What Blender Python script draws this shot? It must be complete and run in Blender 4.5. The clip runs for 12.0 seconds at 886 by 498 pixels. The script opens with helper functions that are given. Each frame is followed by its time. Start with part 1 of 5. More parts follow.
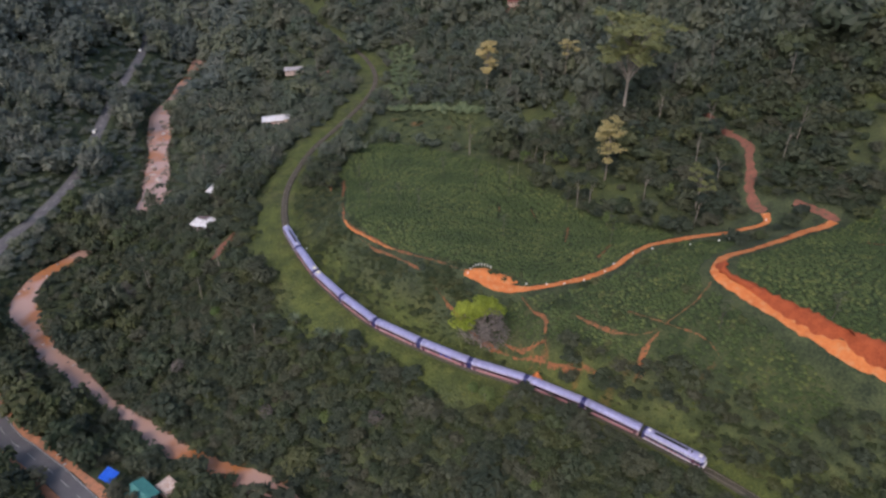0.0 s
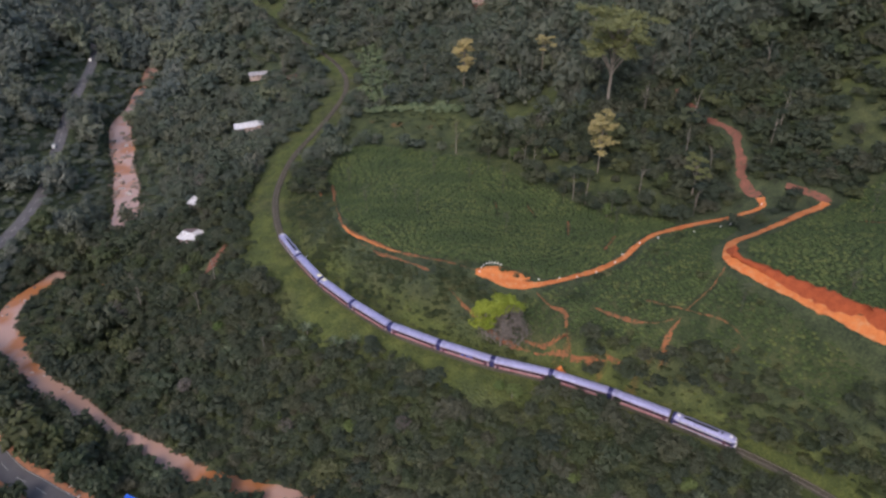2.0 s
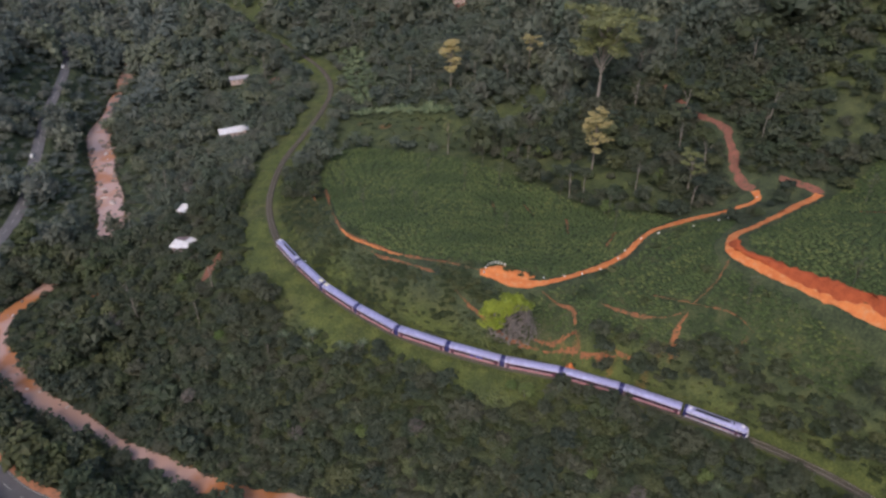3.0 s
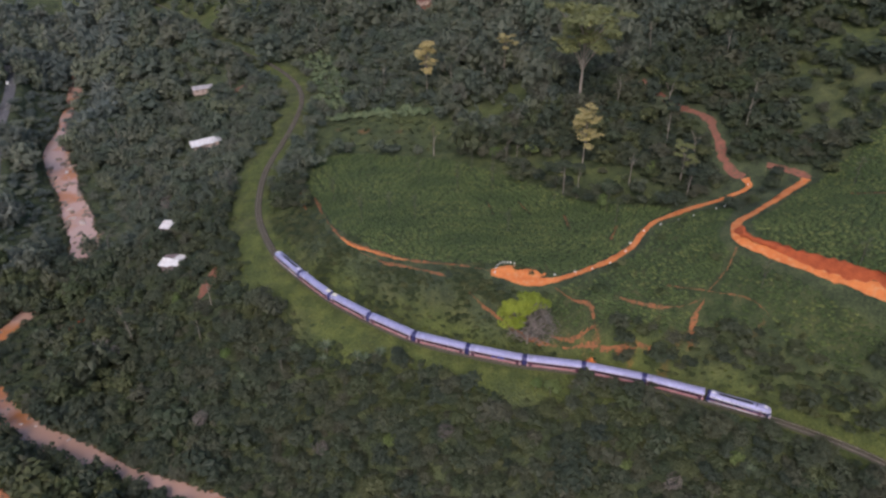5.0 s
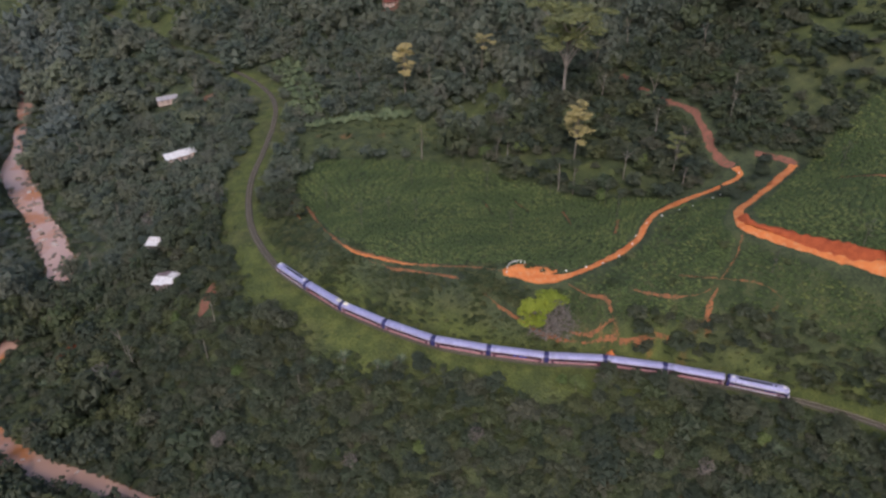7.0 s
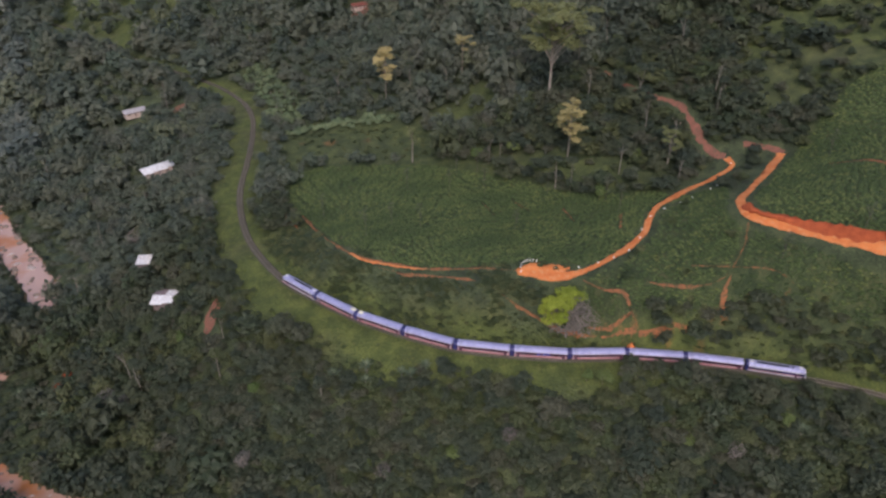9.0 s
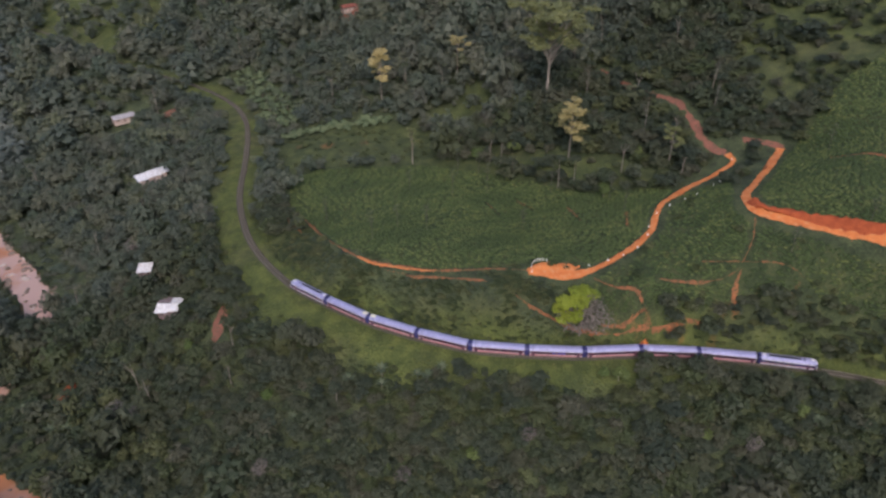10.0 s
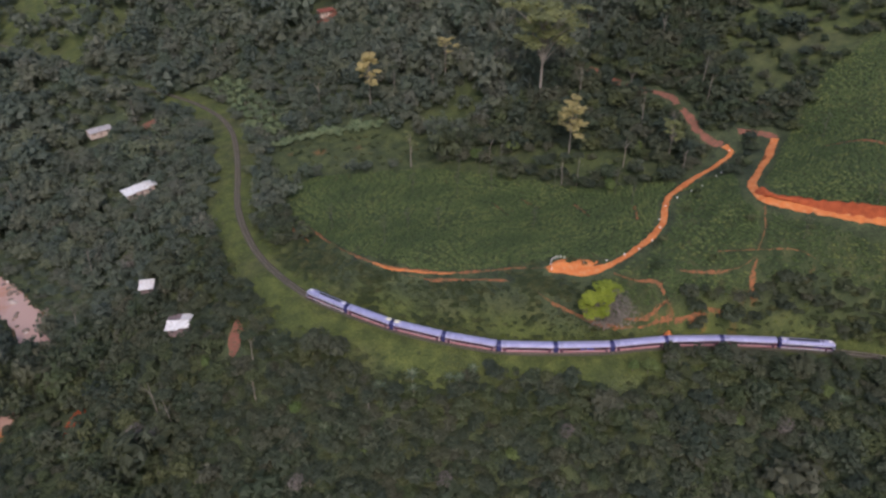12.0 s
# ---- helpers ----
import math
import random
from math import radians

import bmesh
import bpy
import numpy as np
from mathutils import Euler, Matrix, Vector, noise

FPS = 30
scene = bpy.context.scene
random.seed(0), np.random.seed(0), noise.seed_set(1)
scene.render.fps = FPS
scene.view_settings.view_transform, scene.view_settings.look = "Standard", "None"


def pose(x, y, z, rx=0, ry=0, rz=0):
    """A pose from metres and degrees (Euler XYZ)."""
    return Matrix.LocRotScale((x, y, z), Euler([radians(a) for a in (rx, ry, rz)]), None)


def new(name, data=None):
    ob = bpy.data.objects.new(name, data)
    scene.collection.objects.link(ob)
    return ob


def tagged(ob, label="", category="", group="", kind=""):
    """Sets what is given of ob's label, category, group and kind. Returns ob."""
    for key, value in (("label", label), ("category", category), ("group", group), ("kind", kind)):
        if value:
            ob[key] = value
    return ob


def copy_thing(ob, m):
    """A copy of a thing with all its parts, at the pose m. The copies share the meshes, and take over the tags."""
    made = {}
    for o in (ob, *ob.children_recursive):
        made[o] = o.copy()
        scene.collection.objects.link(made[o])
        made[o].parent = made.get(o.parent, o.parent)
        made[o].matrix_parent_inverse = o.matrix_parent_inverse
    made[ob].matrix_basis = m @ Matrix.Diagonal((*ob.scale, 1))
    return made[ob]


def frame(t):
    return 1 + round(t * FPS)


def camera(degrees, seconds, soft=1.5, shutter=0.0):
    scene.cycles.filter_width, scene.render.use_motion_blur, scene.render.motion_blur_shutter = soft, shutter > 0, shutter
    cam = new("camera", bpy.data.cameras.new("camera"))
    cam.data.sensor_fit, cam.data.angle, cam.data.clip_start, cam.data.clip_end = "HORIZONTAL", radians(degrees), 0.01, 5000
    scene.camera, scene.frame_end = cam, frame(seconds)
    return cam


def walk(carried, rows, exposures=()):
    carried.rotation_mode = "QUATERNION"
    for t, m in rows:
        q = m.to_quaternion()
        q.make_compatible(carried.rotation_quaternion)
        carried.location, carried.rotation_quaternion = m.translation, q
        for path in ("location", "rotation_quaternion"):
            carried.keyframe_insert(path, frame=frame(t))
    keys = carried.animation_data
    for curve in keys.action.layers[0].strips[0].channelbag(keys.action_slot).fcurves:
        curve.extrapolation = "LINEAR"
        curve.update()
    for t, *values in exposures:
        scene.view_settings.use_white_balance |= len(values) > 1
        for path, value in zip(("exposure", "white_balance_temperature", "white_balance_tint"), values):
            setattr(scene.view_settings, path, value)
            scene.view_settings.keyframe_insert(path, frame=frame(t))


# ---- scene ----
cam = camera(65.0, 12.0, soft=2.6)
ROWS = [  # seconds, place, turn
    (0.0, 0.00, 0.00, 168.08, 55.85, -0.13, -0.69),
    (0.5, -5.60, 0.50, 168.31, 55.78, -0.05, -1.79),
    (1.0, -11.89, 0.95, 168.31, 55.78, -0.04, -3.11),
    (1.5, -17.85, 1.63, 168.23, 55.79, -0.08, -4.61),
    (2.0, -24.32, 2.67, 168.17, 55.73, -0.10, -6.22),
    (2.5, -30.15, 3.66, 168.27, 55.75, -0.10, -7.67),
    (3.0, -36.46, 4.78, 168.37, 55.74, -0.10, -9.12),
    (5.0, -60.43, 11.24, 168.71, 55.77, -0.03, -14.81),
    (5.5, -66.10, 13.26, 168.98, 55.72, -0.02, -16.18),
    (6.0, -71.73, 15.26, 168.99, 55.75, 0.02, -17.55),
    (6.5, -77.41, 17.39, 169.24, 55.72, -0.01, -18.85),
    (7.0, -83.52, 19.94, 169.39, 55.72, -0.01, -20.28),
    (9.0, -106.36, 30.65, 169.58, 55.84, -0.05, -25.60),
    (9.5, -111.61, 33.55, 169.64, 55.84, -0.10, -26.60),
    (10.0, -116.95, 36.87, 169.68, 55.84, -0.01, -27.81),
    (10.5, -122.00, 39.88, 169.53, 55.89, 0.02, -28.93),
    (11.0, -127.82, 43.27, 169.32, 55.95, -0.03, -30.16),
    (11.5, -133.00, 46.70, 169.24, 55.97, -0.07, -31.30),
    (12.0, -138.37, 50.35, 169.21, 56.01, 0.00, -32.51),
]
walk(cam, [(t, pose(x, y, z, rx, ry, rz)) for t, x, y, z, rx, ry, rz in ROWS])

# ---- sky and light: an even, bright overcast ----
SUN_UP, SUN_ROUND = 47.0, 208.0
world = bpy.data.worlds.new("sky")
scene.world = world
world.use_nodes = True
sky = world.node_tree.nodes.new("ShaderNodeTexSky")
sky.sky_type, sky.sun_disc = "NISHITA", False
sky.sun_elevation, sky.sun_rotation = radians(SUN_UP), radians(SUN_ROUND)
sky.dust_density, sky.air_density = 3.0, 1.0
world.node_tree.links.new(sky.outputs[0], world.node_tree.nodes["Background"].inputs[0])
world.node_tree.nodes["Background"].inputs[1].default_value = 0.14
sun = new("sun", bpy.data.lights.new("sun", "SUN"))
sun.data.energy, sun.data.angle, sun.data.color = 1.05, radians(28), (1.0, 0.925, 0.95)
ang = radians(SUN_ROUND)
toward = Vector((math.sin(ang) * math.cos(radians(SUN_UP)), math.cos(ang) * math.cos(radians(SUN_UP)), math.sin(radians(SUN_UP))))
sun.matrix_world = Matrix.Translation((0, 0, 400)) @ toward.to_track_quat("Z", "Y").to_matrix().to_4x4()
scene.view_settings.exposure = 0.52

rng = np.random.default_rng(7)

# ---- materials ----
def material(name, rough=0.8, metal=0.0):
    m = bpy.data.materials.new(name)
    m.use_nodes = True
    b = m.node_tree.nodes["Principled BSDF"]
    b.inputs["Roughness"].default_value, b.inputs["Metallic"].default_value = rough, metal
    b.inputs["Specular IOR Level"].default_value = 0.3
    return m, m.node_tree.nodes, m.node_tree.links, b


def noise_node(n, l, scale, detail=4.0, coord="Object"):
    c, t = n.new("ShaderNodeTexCoord"), n.new("ShaderNodeTexNoise")
    t.inputs["Scale"].default_value, t.inputs["Detail"].default_value = scale, detail
    l.new(c.outputs[coord], t.inputs["Vector"])
    return t.outputs["Fac"]


def ramp(n, l, fac, stops):
    r = n.new("ShaderNodeValToRGB")
    while len(r.color_ramp.elements) < len(stops):
        r.color_ramp.elements.new(0.5)
    for e, (p, c) in zip(r.color_ramp.elements, stops):
        e.position, e.color = p, (*c, 1)
    l.new(fac, r.inputs[0])
    return r.outputs[0]


def blend(n, l, fac, a, b, how="MIX"):
    m = n.new("ShaderNodeMix")
    m.data_type, m.blend_type = "RGBA", how
    if isinstance(fac, (int, float)):
        m.inputs[0].default_value = fac
    else:
        l.new(fac, m.inputs[0])
    for socket, value in ((m.inputs[6], a), (m.inputs[7], b)):
        if isinstance(value, tuple):
            socket.default_value = (*value, 1)
        else:
            l.new(value, socket)
    return m.outputs[2]


def math_node(n, l, how, a, b=0.0):
    m = n.new("ShaderNodeMath")
    m.operation = how
    for socket, value in zip(m.inputs, (a, b)):
        if isinstance(value, (int, float)):
            socket.default_value = value
        else:
            l.new(value, socket)
    return m.outputs[0]


def bump(n, l, b, height, strength, distance):
    k = n.new("ShaderNodeBump")
    k.inputs["Strength"].default_value, k.inputs["Distance"].default_value = strength, distance
    l.new(height, k.inputs["Height"])
    l.new(k.outputs[0], b.inputs["Normal"])


def surface(name, low, high, scale, rough=0.8, metal=0.0, fine=6.0, relief=0.02, dirt=None, coord="Object"):
    """Paint, soil, metal: two scales of variation between two colours, a fine relief, and patches of dirt."""
    m, n, l, b = material(name, rough, metal)
    big, small = noise_node(n, l, scale, 3, coord), noise_node(n, l, scale * fine, 5, coord)
    col = ramp(n, l, math_node(n, l, "ADD", math_node(n, l, "MULTIPLY", big, 0.6), math_node(n, l, "MULTIPLY", small, 0.4)), [(0.35, low), (0.65, high)])
    if dirt:
        mask = ramp(n, l, noise_node(n, l, scale * 2.3, 6, coord), [(0.5, (0, 0, 0)), (0.68, (1, 1, 1))])
        col = blend(n, l, mask, col, dirt)
    l.new(col, b.inputs["Base Color"])
    bump(n, l, b, small, 0.5, relief)
    return m


def leaves(name, stops, through_light=0.25, gloss=0.35):
    """Foliage: each tree has its own tone, each clump of leaves its own shade."""
    m, n, l, b = material(name, 0.55)
    b.inputs["Specular IOR Level"].default_value = gloss
    tone, info, geo = n.new("ShaderNodeAttribute"), n.new("ShaderNodeObjectInfo"), n.new("ShaderNodeNewGeometry")
    tone.attribute_name = "tone"
    own = math_node(n, l, "FRACT", math_node(n, l, "ADD", tone.outputs["Fac"], info.outputs["Random"]))
    col = ramp(n, l, own, stops)
    shade = ramp(n, l, geo.outputs["Random Per Island"], [(0.0, (0.85, 0.87, 0.85)), (1.0, (1.18, 1.16, 1.15))])
    col = blend(n, l, 1.0, col, shade, "MULTIPLY")
    l.new(col, b.inputs["Base Color"])
    t, mix = n.new("ShaderNodeBsdfTranslucent"), n.new("ShaderNodeMixShader")
    l.new(col, t.inputs[0])
    mix.inputs[0].default_value = through_light
    l.new(b.outputs[0], mix.inputs[1])
    l.new(t.outputs[0], mix.inputs[2])
    l.new(mix.outputs[0], n["Material Output"].inputs[0])
    return m


FOREST = leaves("forest_leaves", [(0.0, (0.043, 0.056, 0.040)), (0.22, (0.060, 0.074, 0.047)), (0.4, (0.079, 0.087, 0.054)), (0.55, (0.056, 0.074, 0.040)), (0.7, (0.096, 0.094, 0.063)), (0.84, (0.072, 0.090, 0.040)), (1.0, (0.109, 0.115, 0.052))], 0.45)
# forest foliage at a distance: lighter, greyer stops paint the air's haze into the leaves
HILL_HAZED = leaves("hill_leaves_hazed", [(0.0, (0.074, 0.093, 0.077)), (0.25, (0.099, 0.117, 0.089)), (0.45, (0.133, 0.141, 0.103)), (0.62, (0.089, 0.114, 0.081)), (0.8, (0.125, 0.126, 0.099)), (1.0, (0.151, 0.164, 0.098))], 0.45)
# palest, bluest stops: stronger distance haze put into the leaf colour
VALLEY_HAZED = leaves("valley_leaves_hazed", [(0.0, (0.110, 0.130, 0.119)), (0.35, (0.138, 0.158, 0.138)), (0.6, (0.172, 0.180, 0.150)), (1.0, (0.186, 0.204, 0.135))], 0.45)
SHRUB = leaves("shrub_leaves", [(0.0, (0.044, 0.059, 0.025)), (0.5, (0.063, 0.077, 0.031)), (0.8, (0.082, 0.090, 0.038)), (1.0, (0.103, 0.106, 0.045))], 0.4)
PALE = leaves("pale_leaves", [(0.0, (0.330, 0.275, 0.123)), (1.0, (0.440, 0.347, 0.152))])
UMBRELLA = leaves("umbrella_tree_leaves", [(0.0, (0.125, 0.135, 0.056)), (1.0, (0.175, 0.175, 0.066))])
LIME = leaves("lime_leaves", [(0.0, (0.17, 0.215, 0.022)), (1.0, (0.24, 0.275, 0.032))])
SHADE = leaves("shade_tree_leaves", [(0.0, (0.060, 0.072, 0.046)), (1.0, (0.090, 0.100, 0.062))], 0.35)
TWIG = leaves("bare_twigs", [(0.0, (0.121, 0.099, 0.090)), (1.0, (0.161, 0.132, 0.119))], 0.05)
BANANA = leaves("banana_leaves", [(0.0, (0.081, 0.104, 0.056)), (1.0, (0.123, 0.142, 0.085))], 0.35)
HEDGE = leaves("hedge_leaves", [(0.0, (0.114, 0.154, 0.082)), (1.0, (0.168, 0.201, 0.106))])
TUFT = leaves("grass_tuft", [(0.0, (0.069, 0.086, 0.023)), (0.6, (0.090, 0.108, 0.028)), (1.0, (0.117, 0.120, 0.041))], 0.3, 0.2)
YOUNG = leaves("young_leaves", [(0.0, (0.085, 0.125, 0.036)), (1.0, (0.13, 0.155, 0.05))], 0.35)
TEA = leaves("tea_leaves", [(0.0, (0.039, 0.056, 0.023)), (0.45, (0.056, 0.078, 0.027)), (0.8, (0.075, 0.097, 0.034)), (1.0, (0.103, 0.118, 0.040))], 0.15, 0.15)
DARKBARK = surface("dark_bark", (0.055, 0.048, 0.042), (0.10, 0.088, 0.076), 1.5)
BARK = surface("bark", (0.16, 0.13, 0.11), (0.30, 0.26, 0.22), 1.5)
SOIL = surface("orange_soil", (0.42, 0.115, 0.035), (0.58, 0.19, 0.06), 0.25, 0.95, fine=8, relief=0.08, dirt=(0.50, 0.21, 0.09))
BANK = surface("red_earth_bank", (0.22, 0.045, 0.018), (0.38, 0.085, 0.03), 0.35, 0.95, fine=8, relief=0.12)
TRAIL = surface("trail_soil", (0.12, 0.066, 0.034), (0.34, 0.115, 0.05), 0.45, 0.95, fine=6, relief=0.08, dirt=(0.05, 0.06, 0.024))
BALLAST = surface("ballast", (0.044, 0.040, 0.030), (0.088, 0.076, 0.057), 0.4, 0.9, fine=14, relief=0.06, dirt=(0.060, 0.066, 0.030))
STEEL = surface("rail_steel", (0.16, 0.12, 0.10), (0.28, 0.24, 0.22), 2.0, 0.45, 0.7)
TIMBER = surface("sleeper", (0.07, 0.055, 0.045), (0.14, 0.115, 0.095), 3.0)
ASPHALT = surface("asphalt", (0.095, 0.088, 0.094), (0.135, 0.126, 0.132), 0.2, 0.85, fine=20, relief=0.01)
MARKING = surface("road_marking", (0.30, 0.29, 0.27), (0.5, 0.48, 0.45), 1.0)
PATH = surface("dull_red_path", (0.15, 0.062, 0.045), (0.25, 0.095, 0.066), 0.4, 0.95, fine=8, relief=0.08, dirt=(0.10, 0.075, 0.045))
VERGE = surface("orange_verge", (0.36, 0.15, 0.085), (0.50, 0.22, 0.12), 0.3, 0.95, fine=8, relief=0.06, dirt=(0.22, 0.13, 0.08))
ROCK = surface("river_rock", (0.12, 0.09, 0.075), (0.30, 0.22, 0.18), 0.8, 0.8, relief=0.05)
WHITE = surface("white_stone", (0.6, 0.58, 0.54), (0.8, 0.78, 0.74), 2.0)
TIN = surface("tin_roof", (0.62, 0.59, 0.60), (0.82, 0.79, 0.80), 0.8, 0.5, 0.1, dirt=(0.42, 0.33, 0.30))
GREYTIN = surface("weathered_tin_roof", (0.36, 0.33, 0.35), (0.50, 0.46, 0.48), 0.8, 0.5, 0.2, dirt=(0.26, 0.19, 0.17))
RUST = surface("rusty_tin_roof", (0.17, 0.12, 0.12), (0.26, 0.19, 0.19), 0.8, 0.6, 0.1)
RED_TIN = surface("red_tin_roof", (0.17, 0.055, 0.042), (0.25, 0.085, 0.065), 0.8, 0.6)
TEAL = surface("teal_tin_roof", (0.045, 0.17, 0.16), (0.07, 0.23, 0.21), 0.6, 0.5)
PLASTER = surface("plaster", (0.42, 0.32, 0.28), (0.62, 0.50, 0.45), 0.7, 0.9, dirt=(0.34, 0.17, 0.11))
TARP = surface("blue_tarpaulin", (0.01, 0.06, 0.42), (0.02, 0.12, 0.62), 0.8, 0.4)
DARK = surface("dark_interior", (0.012, 0.012, 0.014), (0.03, 0.03, 0.034), 1.0, 0.6)
GLASSY = surface("dark_window", (0.012, 0.013, 0.02), (0.03, 0.03, 0.04), 1.0, 0.12)
T_ROOF = surface("train_roof", (0.29, 0.28, 0.46), (0.41, 0.39, 0.60), 0.25, 0.32, 0.25, relief=0.004, dirt=(0.26, 0.25, 0.38))
T_WHITE = surface("train_white", (0.62, 0.58, 0.62), (0.76, 0.72, 0.76), 0.5, 0.4)
T_BLUE = surface("train_blue", (0.022, 0.022, 0.085), (0.035, 0.035, 0.13), 0.5, 0.4)
T_MAROON = surface("train_maroon", (0.06, 0.022, 0.045), (0.10, 0.036, 0.06), 0.5, 0.4)
T_RED = surface("train_red", (0.44, 0.18, 0.20), (0.56, 0.26, 0.27), 0.5, 0.45, dirt=(0.40, 0.24, 0.21))
T_CREAM = surface("train_cream", (0.62, 0.56, 0.42), (0.75, 0.70, 0.55), 0.8, 0.5)
T_UNDER = surface("underframe", (0.03, 0.026, 0.024), (0.06, 0.05, 0.045), 1.0)
T_POSTER = surface("blue_panel", (0.03, 0.07, 0.38), (0.05, 0.12, 0.5), 1.0, 0.4)


def ground_material():
    """Grass, tea ground, forest floor and bare soil, laid out by where each grows."""
    m, n, l, b = material("hill_ground", 0.95)
    zone = n.new("ShaderNodeVertexColor")
    zone.layer_name = "zone"
    sep = n.new("ShaderNodeSeparateColor")
    l.new(zone.outputs[0], sep.inputs[0])
    wide, mid, fine = noise_node(n, l, 0.03, 5), noise_node(n, l, 0.18, 6), noise_node(n, l, 1.3, 6)
    both = math_node(n, l, "ADD", math_node(n, l, "MULTIPLY", mid, 0.55), math_node(n, l, "MULTIPLY", fine, 0.45))
    floor = ramp(n, l, both, [(0.40, (0.024, 0.032, 0.018)), (0.50, (0.046, 0.058, 0.028)), (0.62, (0.078, 0.088, 0.040))])
    grass = ramp(n, l, both, [(0.39, (0.044, 0.056, 0.017)), (0.50, (0.066, 0.080, 0.022)), (0.62, (0.106, 0.118, 0.031))])
    dry = ramp(n, l, both, [(0.40, (0.044, 0.048, 0.022)), (0.62, (0.100, 0.094, 0.042))])
    grass = blend(n, l, ramp(n, l, wide, [(0.48, (0, 0, 0)), (0.66, (0.7, 0.7, 0.7))]), grass, dry)
    tea = ramp(n, l, both, [(0.40, (0.020, 0.032, 0.012)), (0.52, (0.036, 0.050, 0.018)), (0.66, (0.074, 0.068, 0.030))])
    soil = ramp(n, l, both, [(0.38, (0.11, 0.055, 0.028)), (0.62, (0.36, 0.12, 0.05))])
    col = blend(n, l, sep.outputs[0], floor, grass)
    col = blend(n, l, sep.outputs[1], col, tea)
    bare = math_node(n, l, "MULTIPLY", sep.outputs[2], math_node(n, l, "ADD", both, 0.5))
    mask = ramp(n, l, bare, [(0.5, (0, 0, 0)), (0.85, (1, 1, 1))])
    l.new(blend(n, l, mask, col, soil), b.inputs["Base Color"])
    bump(n, l, b, both, 1.0, 1.2)
    return m


def water_material():
    m, n, l, b = material("muddy_water_sky_pink", 0.18)
    b.inputs["Specular IOR Level"].default_value = 0.5
    # orange mud, with pinkish patches that paint the sky's reflection into the colour
    l.new(ramp(n, l, noise_node(n, l, 0.045, 4), [(0.36, (0.38, 0.15, 0.06)), (0.50, (0.43, 0.265, 0.215))]), b.inputs["Base Color"])
    bump(n, l, b, noise_node(n, l, 0.9, 5), 0.35, 0.12)
    return m


GROUND, WATER = ground_material(), water_material()


# ---- building helpers ----
def mesh_data(name, verts, faces, mat, smooth=False):
    me = bpy.data.meshes.new(name)
    me.from_pydata([tuple(map(float, v)) for v in verts], [], [tuple(map(int, q)) for q in faces])
    me.materials.append(mat)
    if smooth:
        me.polygons.foreach_set("use_smooth", [True] * len(me.polygons))
    me.update()
    return me


def fast_mesh(name, verts, quads, mat, tone=None, smooth=False):
    """A large mesh of faces with one count of corners each."""
    verts, quads = np.asarray(verts, np.float32), np.asarray(quads, np.int32)
    k = quads.shape[1]
    me = bpy.data.meshes.new(name)
    me.vertices.add(len(verts))
    me.vertices.foreach_set("co", verts.ravel())
    me.loops.add(quads.size)
    me.loops.foreach_set("vertex_index", quads.ravel())
    me.polygons.add(len(quads))
    me.polygons.foreach_set("loop_start", np.arange(0, quads.size, k, dtype=np.int32))
    me.polygons.foreach_set("use_smooth", np.full(len(quads), smooth))
    if tone is not None:
        me.attributes.new("tone", "FLOAT", "POINT").data.foreach_set("value", np.asarray(tone, np.float32))
    me.materials.append(mat)
    me.update(calc_edges=True)
    return me


def part(name, me, parent, label="", at=None):
    ob = new(name, me)
    ob.parent = parent
    if at is not None:
        ob.matrix_basis = at
    if label:
        ob["label"] = label
    return ob


def thing(name, at, label, category, group="", kind=""):
    ob = new(name)
    ob.empty_display_size = 0.3
    ob.matrix_world = at
    return tagged(ob, label, category, group, kind)


def box(x0, x1, y0, y1, z0, z1, bevel=0.0):
    bm = bmesh.new()
    bmesh.ops.create_cube(bm, size=1.0, matrix=Matrix.LocRotScale(((x0 + x1) / 2, (y0 + y1) / 2, (z0 + z1) / 2), None, (x1 - x0, y1 - y0, z1 - z0)))
    if bevel:
        bmesh.ops.bevel(bm, geom=bm.edges[:], offset=bevel, segments=1, affect="EDGES")
    return bm


def finish(name, bm, mat, smooth=False):
    me = bpy.data.meshes.new(name)
    bm.to_mesh(me)
    bm.free()
    me.materials.append(mat)
    if smooth:
        me.polygons.foreach_set("use_smooth", [True] * len(me.polygons))
    return me


def tube(points, radii, sides=7):
    """A tapered tube along points: verts and quads."""
    p, r = np.array(points, float), np.array(radii, float)
    t = np.gradient(p, axis=0)
    t /= np.linalg.norm(t, axis=1)[:, None] + 1e-9
    ref = np.where(np.abs(t[:, 2:3]) > 0.9, [[1.0, 0, 0]], [[0, 0, 1.0]])
    u = np.cross(t, ref)
    u /= np.linalg.norm(u, axis=1)[:, None]
    w = np.cross(t, u)
    a = np.linspace(0, 2 * np.pi, sides, endpoint=False)
    v = (p[:, None] + r[:, None, None] * (np.cos(a)[None, :, None] * u[:, None] + np.sin(a)[None, :, None] * w[:, None])).reshape(-1, 3)
    q = [(i * sides + j, i * sides + (j + 1) % sides, (i + 1) * sides + (j + 1) % sides, (i + 1) * sides + j) for i in range(len(p) - 1) for j in range(sides)]
    return v, np.array(q)


def join(parts):
    vs, fs, base = [], [], 0
    for v, q in parts:
        vs.append(v)
        fs.append(np.asarray(q) + base)
        base += len(v)
    return np.vstack(vs), np.vstack(fs)

